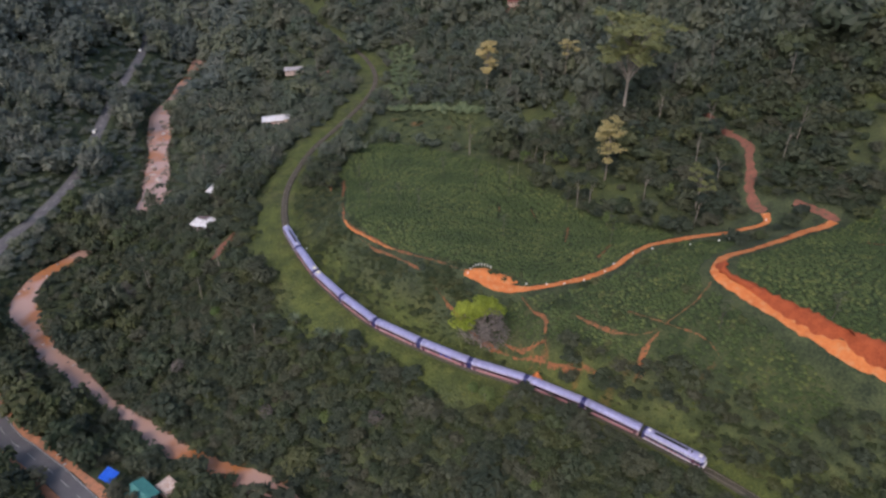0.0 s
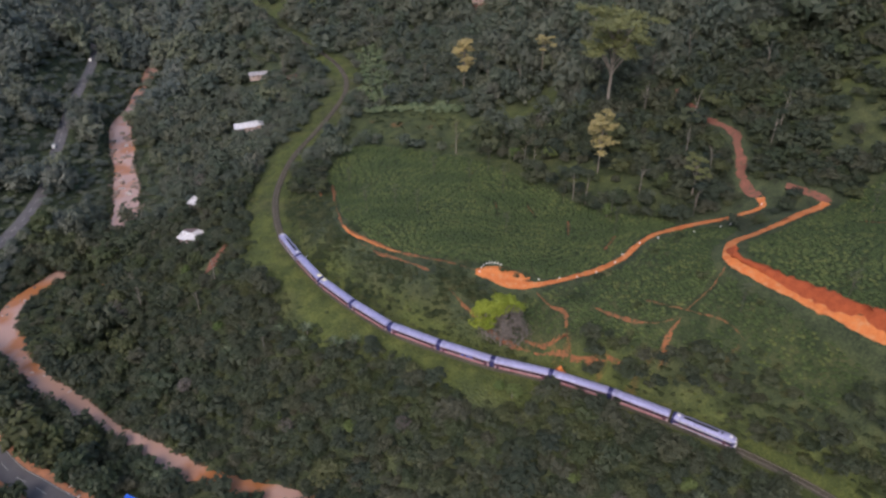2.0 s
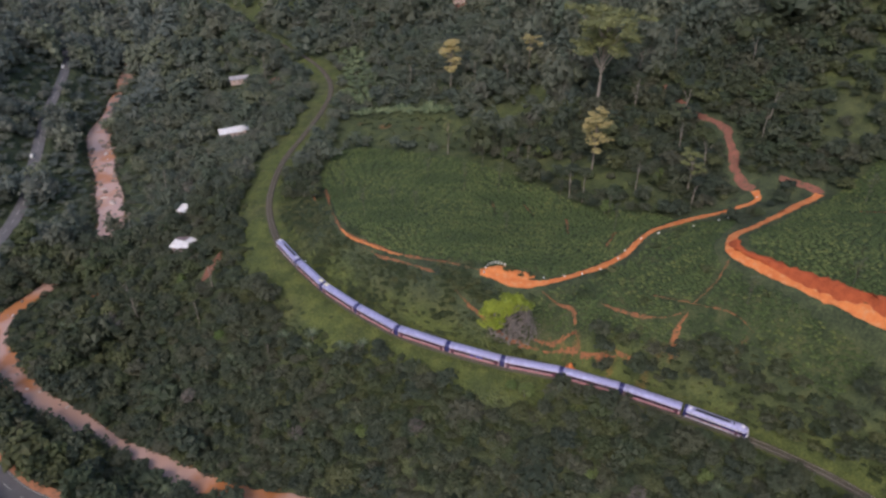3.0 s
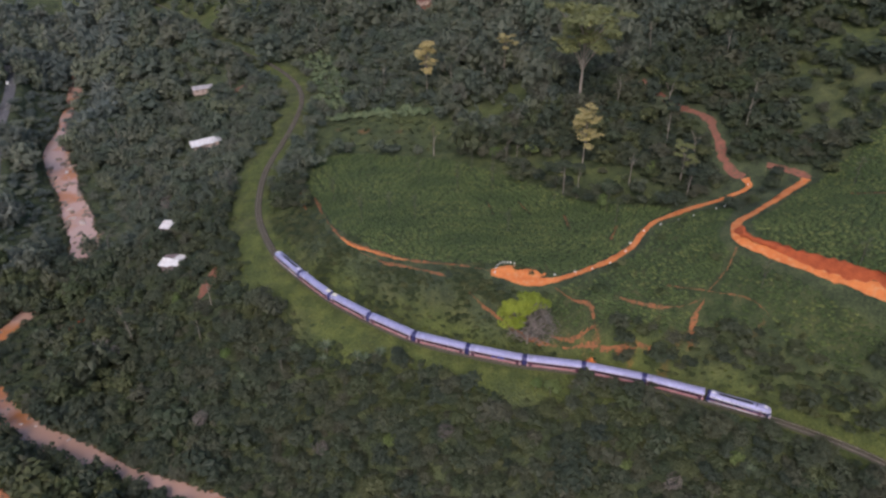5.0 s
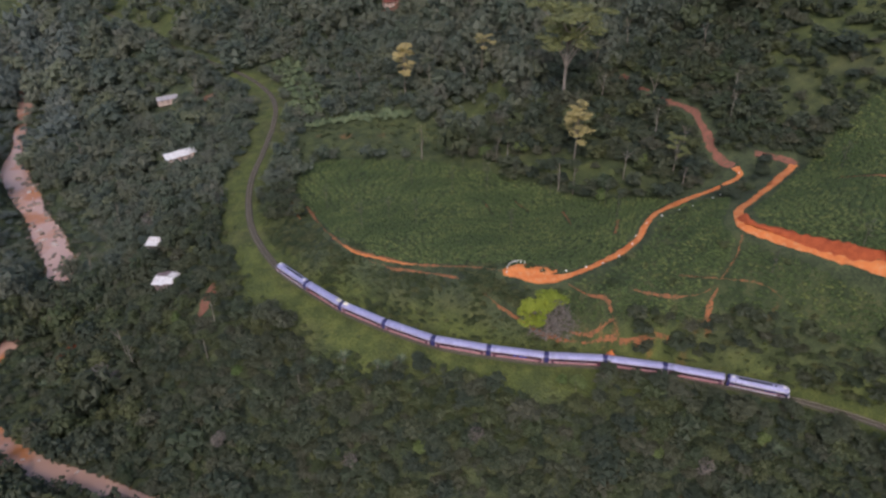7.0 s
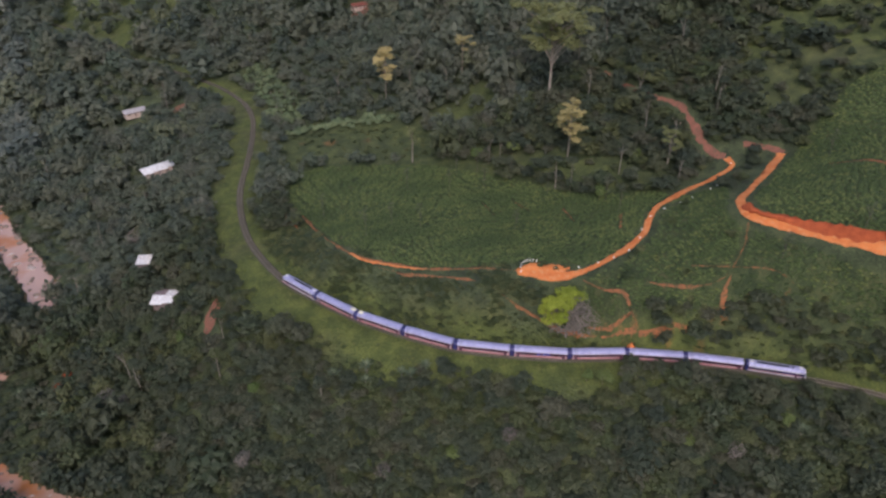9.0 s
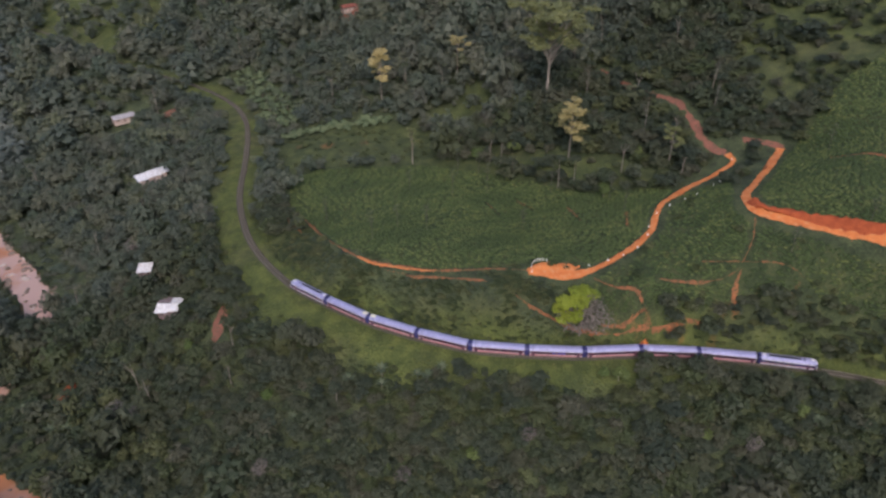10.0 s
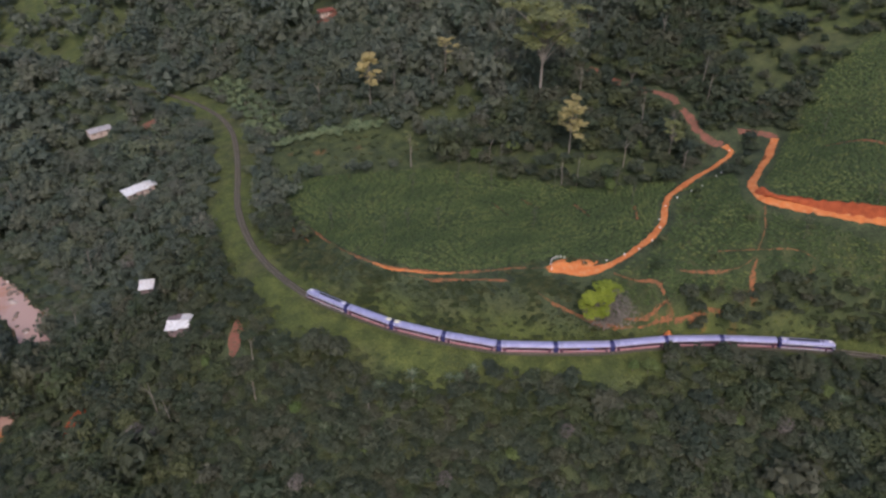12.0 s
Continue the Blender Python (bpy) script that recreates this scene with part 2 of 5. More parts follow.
def spline(points, step):
    """An even run of points along a smooth curve through the given ones."""
    p = np.array(points, float)
    q = np.vstack([2 * p[0] - p[1], p, 2 * p[-1] - p[-2]])
    out = []
    for i in range(1, len(q) - 2):
        n = max(2, int(np.linalg.norm(q[i + 1][:2] - q[i][:2]) / (step * 0.5)))
        t = np.linspace(0, 1, n, endpoint=False)[:, None]
        a, b, c, d = q[i - 1], q[i], q[i + 1], q[i + 2]
        out.append(0.5 * (2 * b + (c - a) * t + (2 * a - 5 * b + 4 * c - d) * t ** 2 + (3 * b - a - 3 * c + d) * t ** 3))
    out = np.vstack(out + [p[-1:]])
    run = np.concatenate([[0], np.cumsum(np.linalg.norm(np.diff(out[:, :2], axis=0), axis=1))])
    want = np.linspace(0, run[-1], max(2, int(run[-1] / step)))
    return np.stack([np.interp(want, run, out[:, k]) for k in range(out.shape[1])], 1)


# the lines that shape the valley: x, y, height
RAIL = [(-260, 900, -2), (-142, 690, -1), (-95, 580, -1), (-56, 510, -1), (-42, 470, -1), (-40, 440, -1), (-46, 410, -1), (-57, 375, -0.7),
        (-67, 345, -0.4), (-72, 315, -0.2), (-72, 290, 0), (-66.2, 262.3, 0), (-58, 245, 0), (-48, 227.3, 0), (-36, 211.8, 0), (-22.3, 197, 0),
        (-6, 185.5, 0), (11, 175.3, 0), (29.5, 166.5, 0), (47, 156, 0), (63, 144.5, 0), (78, 132.6, 0), (90, 121.5, 0), (100.5, 109, 0), (120, 80, 0), (142, 42, 0)]
RIVER = [(60, -160, -27), (35, -40, -27.5), (5, 30, -28.5), (-12, 75, -29), (-25, 108, -29.5), (-42, 134, -30.5), (-60, 151, -31), (-80, 160, -31.5), (-98, 170, -32), (-114, 182, -32.5), (-133, 195, -33), (-158, 215, -33.5), (-179, 237, -34), (-192, 257, -34.5),
         (-193, 276, -35), (-184, 295, -36), (-169, 330, -37), (-166, 354, -37.5), (-171, 376, -39), (-178, 400, -41), (-192, 445, -42), (-204, 485, -43), (-209, 545, -44), (-216, 650, -46), (-240, 800, -48)]
ROAD = [(40, -190, -15), (10, -60, -18), (-25, 25, -20), (-60, 82, -22), (-91, 121, -24), (-121.5, 147, -25), (-140, 160, -25.5), (-156, 172, -26), (-185, 205, -27), (-210, 250, -28), (-220, 295, -29), (-215, 325, -29), (-213, 355, -29),
        (-216, 390, -29), (-224, 425, -29), (-238, 500, -28), (-253, 605, -27), (-295, 750, -26), (-330, 900, -25)]
SPOTS = [(12.5, 209.5, 15), (22, 209, 15), (42, 198.5, 17.5), (63.5, 203.3, 21.5), (77, 213.5, 22.5), (98, 217.5, 25), (111, 218.6, 26), (124.5, 220, 29.5), (146, 214, 34), (136, 230, 35), (133, 258, 38), (128, 206, 34),
         (111.7, 197.7, 34), (91.5, 179, 36), (95.5, 171, 35.5), (100, 163, 36), (104.5, 153, 37.5), (110, 142, 39.7), (117, 130, 41.5), (125, 118, 43), (137, 100, 44), (122, 171, 43), (132, 143, 45), (-40, 255, 9), (-8.8, 204.5, 12.5), (-55, 303, 1), (-43, 302, 0.5), (17, 289, 8), (47, 284, 9), (49, 258, 8), (53, 223, 15.5),
         (22, 345, 6), (14, 379, 5), (-8, 405, 0), (54, 351, 10), (32, 397, 14), (53, 500, 28), (80, 287, 22), (36, 174, 13.5), (46, 164.5, 10), (51, 176, 19), (57, 170, 20), (58, 159.5, 11), (69.5, 157, 19), (86, 175, 33), (82, 148, 23),
         (160, 400, 62), (110, 600, 75), (300, 300, 95), (320, 620, 150), (20, 720, 60), (-330, 330, 15), (-350, 550, 25), (31, 119, -16), (55, 105, -12), (-260, 180, 0), (-150, -40, 5), (170, -60, 10), (-60, -150, 12), (0, 30, -22)]


class Terrain:
    """A smooth ground through the lines and the spot heights."""
    def __init__(self):
        rail = spline(RAIL, 14)
        tangent = np.gradient(rail[:, :2], axis=0)
        tangent /= np.linalg.norm(tangent, axis=1)[:, None]
        side = np.stack([tangent[:, 1], -tangent[:, 0]], 1)
        bench = [np.column_stack([rail[:, :2] + side * k, rail[:, 2] - 0.25]) for k in (-3.5, 3.5)]
        river = spline(RIVER, 16)
        road = spline(ROAD, 16)
        pts = np.vstack(bench + [river - [0, 0, 1.0], road, np.array(SPOTS, float)])
        self.p, self.c = pts[:, :2], 6.0
        k = self.kernel(np.linalg.norm(self.p[:, None] - self.p[None], axis=2)) - 0.15 * np.eye(len(pts))
        self.mean = 10.0
        self.w = np.linalg.solve(k, pts[:, 2] - self.mean)

    def kernel(self, r):
        return np.sqrt(r * r + self.c ** 2)

    def vec(self, xy):
        xy = np.atleast_2d(np.array(xy, float))
        out = np.empty(len(xy))
        for i in range(0, len(xy), 20000):
            part_xy = xy[i:i + 20000]
            out[i:i + 20000] = self.kernel(np.linalg.norm(part_xy[:, None] - self.p[None], axis=2)) @ self.w + self.mean
        far = np.clip((np.linalg.norm(xy - [-20, 350], axis=1) - 550) / 500, 0, 1)
        return out * (1 - far) + far * 60

    def __call__(self, x, y):
        return float(self.vec([(x, y)])[0])


def away(xy, line):
    """Distance from points to a dense line, and the number of the nearest place on it."""
    d, k = np.empty(len(xy)), np.empty(len(xy), int)
    for i in range(0, len(xy), 4000):
        r = np.linalg.norm(xy[i:i + 4000, None] - line[None, :, :2], axis=2)
        k[i:i + 4000] = r.argmin(1)
        d[i:i + 4000] = r.min(1)
    return d, k


def inside(xy, poly):
    x, y, p = xy[:, 0], xy[:, 1], np.array(poly, float)
    hit = np.zeros(len(xy), bool)
    for (x0, y0), (x1, y1) in zip(p, np.roll(p, -1, 0)):
        hit ^= ((y0 > y) != (y1 > y)) & (x < (x1 - x0) * (y - y0) / (y1 - y0 + 1e-12) + x0)
    return hit


def soft(d, near, far):
    t = np.clip((far - d) / (far - near), 0, 1)
    return t * t * (3 - 2 * t)


rail_line, river_line, road_line = spline(RAIL, 2.0), spline(RIVER, 2.5), spline(ROAD, 2.5)
DIRT_A = [(11, 210.5), (16, 208.5), (28, 200.5), (42, 198.5), (54, 199.8), (63.5, 203.3), (70, 208), (77, 213.3), (86, 216.5), (98, 218), (111, 218.6), (120, 219), (125, 221), (126.5, 226)]
DIRT_UP = [(126.5, 227), (124, 232), (126, 243), (131, 259), (133, 267), (129, 284), (127, 297), (126, 318)]
DIRT_B = [(146, 215), (138, 210.5), (129, 206), (111.7, 197.7), (99.5, 192), (93.3, 186), (91, 179.5), (95.5, 171), (100, 163), (104.5, 153), (110, 142), (117, 130), (125, 118), (137, 100)]
DIRT_HOOK = [(146, 214.6), (145.5, 219), (142, 224), (137, 228)]
TRAILS = [([(-52, 318), (-52.5, 308), (-51, 297)], 1.2), ([(-46, 309), (-44, 292), (-41, 267), (-38, 255), (-25, 242), (-14, 231), (0, 217.5), (12, 210.5)], 1.1), ([(-33, 246), (-22, 234), (-12, 223), (-6, 212)], 1.0),
          ([(0, 204), (8, 195), (17, 184), (30, 174), (42, 167), (49, 163), (58, 159)], 1.2), ([(89, 178), (86, 175), (79, 169.5), (72, 166)], 1.1), ([(70, 164.5), (66, 162), (63, 158)], 1.6), ([(46, 180), (50.6, 176), (57, 170), (63, 166.5), (68, 165)], 0.9), ([(63, 176), (71, 167), (80, 158), (84, 150)], 0.5),
          ([(31, 196), (34, 187), (37, 180), (36.6, 173.4), (38, 168)], 0.8), ([(24, 181), (30, 176), (36.6, 173.4)], 1.0), ([(143, 190), (152, 180), (151, 168)], 0.8), ([(52, 232), (56, 246)], 0.5), ([(45, 256), (43, 268)], 0.5), ([(28, 258), (29, 270)], 0.5), ([(-39.5, 258), (-36, 251), (-26, 242.5), (-16, 233)], 1.2), ([(61, 214), (68, 222)], 0.4)]
TEA_BOWL = [(-50, 322), (-46, 290), (-36, 258), (-20, 237), (0, 219), (14, 215), (28, 206), (40, 200), (52, 199), (62, 206), (76, 213), (95, 212), (88, 228), (70, 246), (56, 275), (44, 292), (22, 320), (0, 338), (-24, 352), (-40, 348)]
TEA_LOW = [(22, 192), (32, 195), (50, 193), (66, 199), (76, 208), (98, 213), (108, 207), (98, 196), (88, 188), (87, 176), (91, 168), (96, 159), (100, 150), (105, 140), (110, 130), (103, 129), (94, 138), (84, 147), (72, 156), (58, 163), (42, 172), (26, 180)]
TEA_HIGH = [(97, 180), (101, 188), (111, 194), (135, 205), (151, 211), (190, 225), (235, 226), (250, 150), (190, 100), (140, 104), (122, 128), (114, 144), (108, 156), (102, 167), (97.5, 174)]
ROUGH = [(-42, 352), (-20, 352), (4, 338), (26, 320), (40, 332), (36, 360), (26, 374), (8, 388), (-12, 396), (-28, 396), (-38, 378)]
CLEAR_N = [(-150, 760), (-160, 690), (-110, 610), (-70, 590), (-50, 640), (-70, 760)]
CLEAR_E = [(150, 232), (205, 228), (330, 180), (420, 330), (330, 440), (235, 360), (190, 300), (170, 262)]
GLADE = [(20, 322), (28, 291), (52, 286), (67, 264), (77, 240), (96, 226), (92, 256), (82, 272), (66, 296), (56, 316), (40, 332)]
MEADOW = [(38, 366), (62, 372), (86, 364), (78, 340), (56, 334), (36, 340)]
dirt_a, dirt_up, dirt_b, dirt_hook = spline(DIRT_A, 1.5), spline(DIRT_UP, 1.5), spline(DIRT_B, 1.5), spline(DIRT_HOOK, 1.5)
trail_lines = [(spline(p, 1.2), w) for p, w in TRAILS]

land = Terrain()
inner_x, inner_y = np.arange(-345, 331, 2.6), np.arange(40, 720, 2.6)
grow = np.cumsum(12 * 1.42 ** np.arange(14))
gx = np.concatenate([inner_x[0] - grow[::-1], inner_x, inner_x[-1] + grow])
gy = np.concatenate([inner_y[0] - grow[::-1], inner_y, inner_y[-1] + grow])
mx, my = np.meshgrid(gx, gy)
flat = np.column_stack([mx.ravel(), my.ravel()])
gz = land.vec(flat)
river_w = 3.9 + 0.9 * np.sin(np.arange(len(river_line)) * 0.11) + 0.7 * np.sin(np.arange(len(river_line)) * 0.29 + 1)
river_w += 2.2 * np.exp(-((river_line[:, 1] - 262) / 22) ** 2) * (river_line[:, 0] < -150) + 3.4 * np.clip((river_line[:, 1] - 330) / 50, 0, 1) - 3.0 * np.clip((river_line[:, 1] - 490) / 40, 0, 1)
d_river, k_river = away(flat, river_line)
d_road, k_road = away(flat, road_line)
d_rail, k_rail = away(flat, rail_line)
wobble = np.sin(flat[:, 0] * 0.05) * np.cos(flat[:, 1] * 0.043) + 0.6 * np.sin(flat[:, 0] * 0.13 + flat[:, 1] * 0.11)
gz += 0.5 * wobble * np.clip((np.minimum(np.minimum(d_river, d_road), d_rail) - 8) / 15, 0, 1)
shelf = soft(d_road, 6.5, 13)
gz = gz * (1 - shelf) + shelf * (road_line[k_road, 2] - 0.3)
level, half = river_line[k_river, 2], river_w[k_river]
gz = np.where(d_river < 26, np.maximum(gz, level + 0.5), gz)
gz = np.where(d_river < half + 9, np.minimum(gz, level - 0.9 + np.clip(d_river - half + 1.2, 0, 20) * 0.75), gz)
bench = soft(d_rail, 3.2, 6)
gz = gz * (1 - bench) + bench * (rail_line[k_rail, 2] - 0.35)
GZ = gz.reshape(mx.shape)


def height(xy):
    """The height of the ground's own facets at points."""
    xy = np.atleast_2d(np.asarray(xy, float))[:, :2]
    i = np.clip(np.searchsorted(gx, xy[:, 0]) - 1, 0, len(gx) - 2)
    j = np.clip(np.searchsorted(gy, xy[:, 1]) - 1, 0, len(gy) - 2)
    u = (xy[:, 0] - gx[i]) / (gx[i + 1] - gx[i])
    v = (xy[:, 1] - gy[j]) / (gy[j + 1] - gy[j])
    return (GZ[j, i] * (1 - u) * (1 - v) + GZ[j, i + 1] * u * (1 - v) + GZ[j + 1, i] * (1 - u) * v + GZ[j + 1, i + 1] * u * v)


# what grows where on the ground: red grass, green tea, blue bare soil
def fade(poly, width=6.0):
    edge = spline(list(poly) + [poly[0]], 3.0)
    d, _ = away(flat, edge)
    s = np.where(inside(flat, poly), d, -d)
    return np.clip(s / width + 0.5, 0, 1)


outer = (rail_line[k_rail, 0] - flat[:, 0]) * 0.6 + (rail_line[k_rail, 1] - flat[:, 1]) * 0.8 > 0
outer &= flat[:, 1] < 420
verge = np.where(outer, np.where(flat[:, 1] < 270, 18, 13), 8.0)
verge = np.where(flat[:, 0] > 0, np.where(outer & (flat[:, 0] < 24), 11, 5), verge) + 3 * wobble
verge = np.where(flat[:, 1] > 505, 1.0, verge)
zone = np.zeros((len(flat), 4))
zone[:, 0] = np.maximum.reduce([soft(d_rail, verge * 0.6, verge + 10), 0.8 * fade(CLEAR_N, 20), 0.6 * fade(CLEAR_E, 20), 0.4 * fade(ROUGH, 8), 0.1 * fade(TEA_LOW, 8), 0.5 * fade(GLADE, 10), 0.5 * fade(MEADOW, 10)])
zone[:, 1] = np.maximum.reduce([fade(TEA_BOWL), 0.75 * fade(TEA_LOW), fade(TEA_HIGH)])
bare = np.zeros(len(flat))
for line, w in trail_lines:
    d, _ = away(flat, line)
    bare = np.maximum(bare, 0.56 * soft(d, 0.2, 2.0))
for x, y, r in ((-97, 267, 5), (-77, 484, 9), (-110, 282, 4), (-158, 281, 8), (56, 507, 10), (46, 164, 4), (55, 157, 5), (62, 160, 4), (62, 168, 2.5), (50.6, 176, 3), (57, 170, 3), (36.6, 173.4, 3.5), (81, 149, 4), (72, 157, 3), (40, 187, 3), (90, 196, 3), (64, 157, 3), (28, 178, 3), (45, 170, 3), (98, 203, 2.5), (49, 258, 3), (-43, 302, 6), (-36, 292, 4), (-20, 262, 3), (22, 300, 4), (5, 312, 4), (66, 222, 2.5), (140, 196, 3), (153, 197, 2.5), (31, 119, 3.5), (20, 210, 4), (47, 350, 5), (-10, 376, 9), (8, 366, 6), (-24, 384, 5), (-150, 178, 6), (-104, 418, 4), (33, 169, 4)):
    bare = np.maximum(bare, 0.62 * soft(np.hypot(flat[:, 0] - x, flat[:, 1] - y), r * 0.2, r * 1.5))
bare = np.maximum(bare, 0.7 * soft(np.abs(d_river - half), 0.3, 2.5))
zone[:, 2], zone[:, 3] = bare, 1
nx, ny = len(gx), len(gy)
idx = np.arange(nx * ny).reshape(ny, nx)
quads = np.stack([idx[:-1, :-1], idx[:-1, 1:], idx[1:, 1:], idx[1:, :-1]], -1).reshape(-1, 4)
me = fast_mesh("ground", np.column_stack([flat, gz]), quads, GROUND, smooth=True)
me.color_attributes.new("zone", "FLOAT_COLOR", "POINT").data.foreach_set("color", zone.ravel().astype(np.float32))
tagged(new("ground", me), "hilly ground with grass, forest floor and bare orange soil", "ground", kind="structure")


# ---- lines laid on the ground ----
def ribbon(line, offsets, lifts, drape=True, jitter=0.0, seed=0):
    """Strips along a line. offsets to its left side, lifts above the ground (or the line's own height)."""
    r = np.random.default_rng(seed)
    p = np.asarray(line, float)
    t = np.gradient(p[:, :2], axis=0)
    t /= np.linalg.norm(t, axis=1)[:, None] + 1e-9
    side = np.stack([-t[:, 1], t[:, 0]], 1)
    rows = []
    for o, up in zip(offsets, lifts):
        o = np.full(len(p), o, float) if np.isscalar(o) else np.asarray(o, float)
        if jitter:
            rough = np.convolve(r.normal(0, 1, len(p) + 4), np.ones(5) / 5, "valid") * 1.6 + r.normal(0, 0.35, len(p))
            o = o + np.sign(o) * rough * jitter * (np.abs(o) > 0.01)
        xy = p[:, :2] + side * o[:, None]
        rows.append(np.column_stack([xy, (height(xy) if drape else p[:, 2]) + up]))
    v = np.stack(rows, 1).reshape(-1, 3)
    k, n = len(offsets), len(p)
    g = np.arange(n * k).reshape(n, k)
    return v, np.stack([g[:-1, 1:], g[:-1, :-1], g[1:, :-1], g[1:, 1:]], -1).reshape(-1, 4)


def lay(name, strip, mat, label, category, kind="structure"):
    return tagged(new(name, fast_mesh(name, *strip, mat, smooth=True)), label, category, kind=kind)


lay("river_water", ribbon(river_line, [-(river_w + 3), np.zeros(len(river_line)), river_w + 3], [0, 0, 0], drape=False), WATER, "muddy orange-brown river water between wooded banks", "river")
lay("main_road", ribbon(road_line, [-3.7, -1.8, 0, 1.8, 3.7], [0.1, 0.16, 0.2, 0.16, 0.1], drape=False), ASPHALT, "grey two-lane asphalt road with worn markings", "road")
near_road = road_line[95:188]
lay("road_shoulder", ribbon(near_road, [3.5, 5.0, 7.2], [0.08, 0.06, -0.25], drape=False, jitter=0.5, seed=4), VERGE, "orange bare earth shoulder beside the asphalt", "road shoulder")
lay("road_shoulder", ribbon(near_road, [-6.6, -5.0, -3.5], [-0.25, 0.06, 0.08], drape=False, jitter=0.5, seed=2), VERGE, "orange bare earth shoulder beside the asphalt", "road shoulder")
dash = [ribbon(road_line[i:i + 3], [-0.09, 0.09], [0.23, 0.23], drape=False) for i in range(4, len(road_line) - 3, 4)]
edges = [ribbon(road_line[:205], [s * 3.3 - 0.08, s * 3.3 + 0.08], [0.15, 0.15], drape=False) for s in (-1,)]
lay("road_marking", join(dash), MARKING, "worn white dashed centre line on asphalt", "road marking")
lay("road_edge_line", join(edges), MARKING, "worn white edge lines on asphalt", "road marking")
wide_a = 1.75 + 1.0 * np.exp(-((np.arange(len(dirt_a)) - 6) / 7.0) ** 2) + 0.3 * np.sin(np.arange(len(dirt_a)) * 0.23) - 0.75 * np.exp(-((dirt_a[:, 0] - 103) / 7) ** 2)
lay("dirt_track", ribbon(dirt_a, [-wide_a * 0.8, -0.5, 0.5, wide_a * 0.9], [0.06, 0.16, 0.16, 0.08], jitter=0.35, seed=5), SOIL, "bright orange earth track along the tea slope", "dirt road")
lay("dirt_track_upper", ribbon(dirt_up, [-1.7, 0, 1.7], [0.08, 0.16, 0.08], jitter=0.6, seed=6), PATH, "red earth track climbing through the trees", "dirt road")
lay("dirt_track_hook", ribbon(dirt_hook, [-1.6, 0, 1.6], [0.08, 0.14, 0.08], jitter=0.6, seed=16), PATH, "dull red earth track curving back into the trees", "dirt road")
lay("dirt_road", ribbon(dirt_b, [-1.6, -0.7, 0.8, 1.9], [0.08, 0.18, 0.18, 0.14], jitter=0.4, seed=7), SOIL, "wide bright orange earth road between tea slopes", "dirt road")
cut_b = dirt_b[int(away(np.array([(93.0, 185.0)]), dirt_b)[1][0]):]
fade_in = np.clip((np.arange(len(cut_b)) - 4) / 16, 0.05, 1)
lay("earth_bank", ribbon(cut_b, [1.0 + 0 * fade_in, 1.5 + 1.1 * fade_in, 1.8 + 2.2 * fade_in, 2.0 + 3.4 * fade_in], [0.2, 1.1, 1.6, -0.1], jitter=0.8, seed=8), BANK, "cut bank of raw red earth above the dirt road", "earth bank")
apron = np.array([(12, 210.5), (15, 211.2), (19, 210), (24, 207), (30, 203.5)], float)
ap = spline(apron, 1.0)
round_ = np.sqrt(np.sin(np.linspace(0.2, np.pi - 0.02, len(ap))))
lay("turning_place", ribbon(ap, [-2.0 * round_, -1.0 * round_, 0 * round_, 1.0 * round_, 2.2 * round_], [0.05, 0.3, 0.35, 0.3, 0.05], jitter=0.3, seed=9), SOIL, "bare orange turning place at the track's end", "dirt road")
for k, (line, w) in enumerate(trail_lines):
    wave = np.random.default_rng(60 + k).normal(0, 1, len(line) + 10)
    wave = np.clip(0.5 + 1.9 * np.convolve(wave, np.ones(11) / 11, "valid"), 0.02, 1.5) * np.sqrt(np.sin(np.linspace(0.08, np.pi - 0.08, len(line))))
    lay("earth_trail", ribbon(line, [-w * 0.6 * wave, 0 * wave, w * 0.6 * wave], [0.0, 0.12, 0.0], jitter=0.3, seed=20 + k), SOIL if k == 14 else TRAIL, "eroded orange earth trail on the slope", "trail")

for k, (a, b_, w, mat) in enumerate((((-84, 485), (-70, 483), 3.0, PATH), ((42, 505), (68, 509), 4.5, PATH), ((-101, 258), (-93, 272), 2.8, PATH), ((-163, 274), (-155, 286), 3.2, BANK), ((30, 117), (32, 121), 1.0, PATH))):
    line = spline([a, ((a[0] + b_[0]) / 2 + 1, (a[1] + b_[1]) / 2 + 1), b_], 1.0)
    full = w * np.sqrt(np.sin(np.linspace(0.06, np.pi - 0.06, len(line))))
    lay("earth_scar", ribbon(line, [-full, -0.4 * full, 0.4 * full, full], [0.05, 0.3, 0.3, 0.05], jitter=0.35, seed=90 + k), mat, "scar of bare reddish earth among the trees", "bare earth")

# ---- railway ----
lay("track_bed", ribbon(rail_line, [-1.65, -1.2, 1.2, 1.65], [-0.3, 0.02, 0.02, -0.3], drape=False, jitter=0.12), BALLAST, "brown-grey ballast bed of the single railway track", "railway track")
for s in (-1, 1):
    lay("running_rail", ribbon(rail_line, [s * 0.838 - 0.04, s * 0.838 - 0.04, s * 0.838 + 0.04, s * 0.838 + 0.04], [0.1, 0.24, 0.24, 0.1], drape=False), STEEL, "steel running rail with rusty sides", "rail")
sleep_at = spline(RAIL, 0.75)
sleep_at = sleep_at[(sleep_at[:, 1] < 560)]
tg = np.gradient(sleep_at[:, :2], axis=0)
tg /= np.linalg.norm(tg, axis=1)[:, None]
sd = np.stack([-tg[:, 1], tg[:, 0]], 1)
corner = []
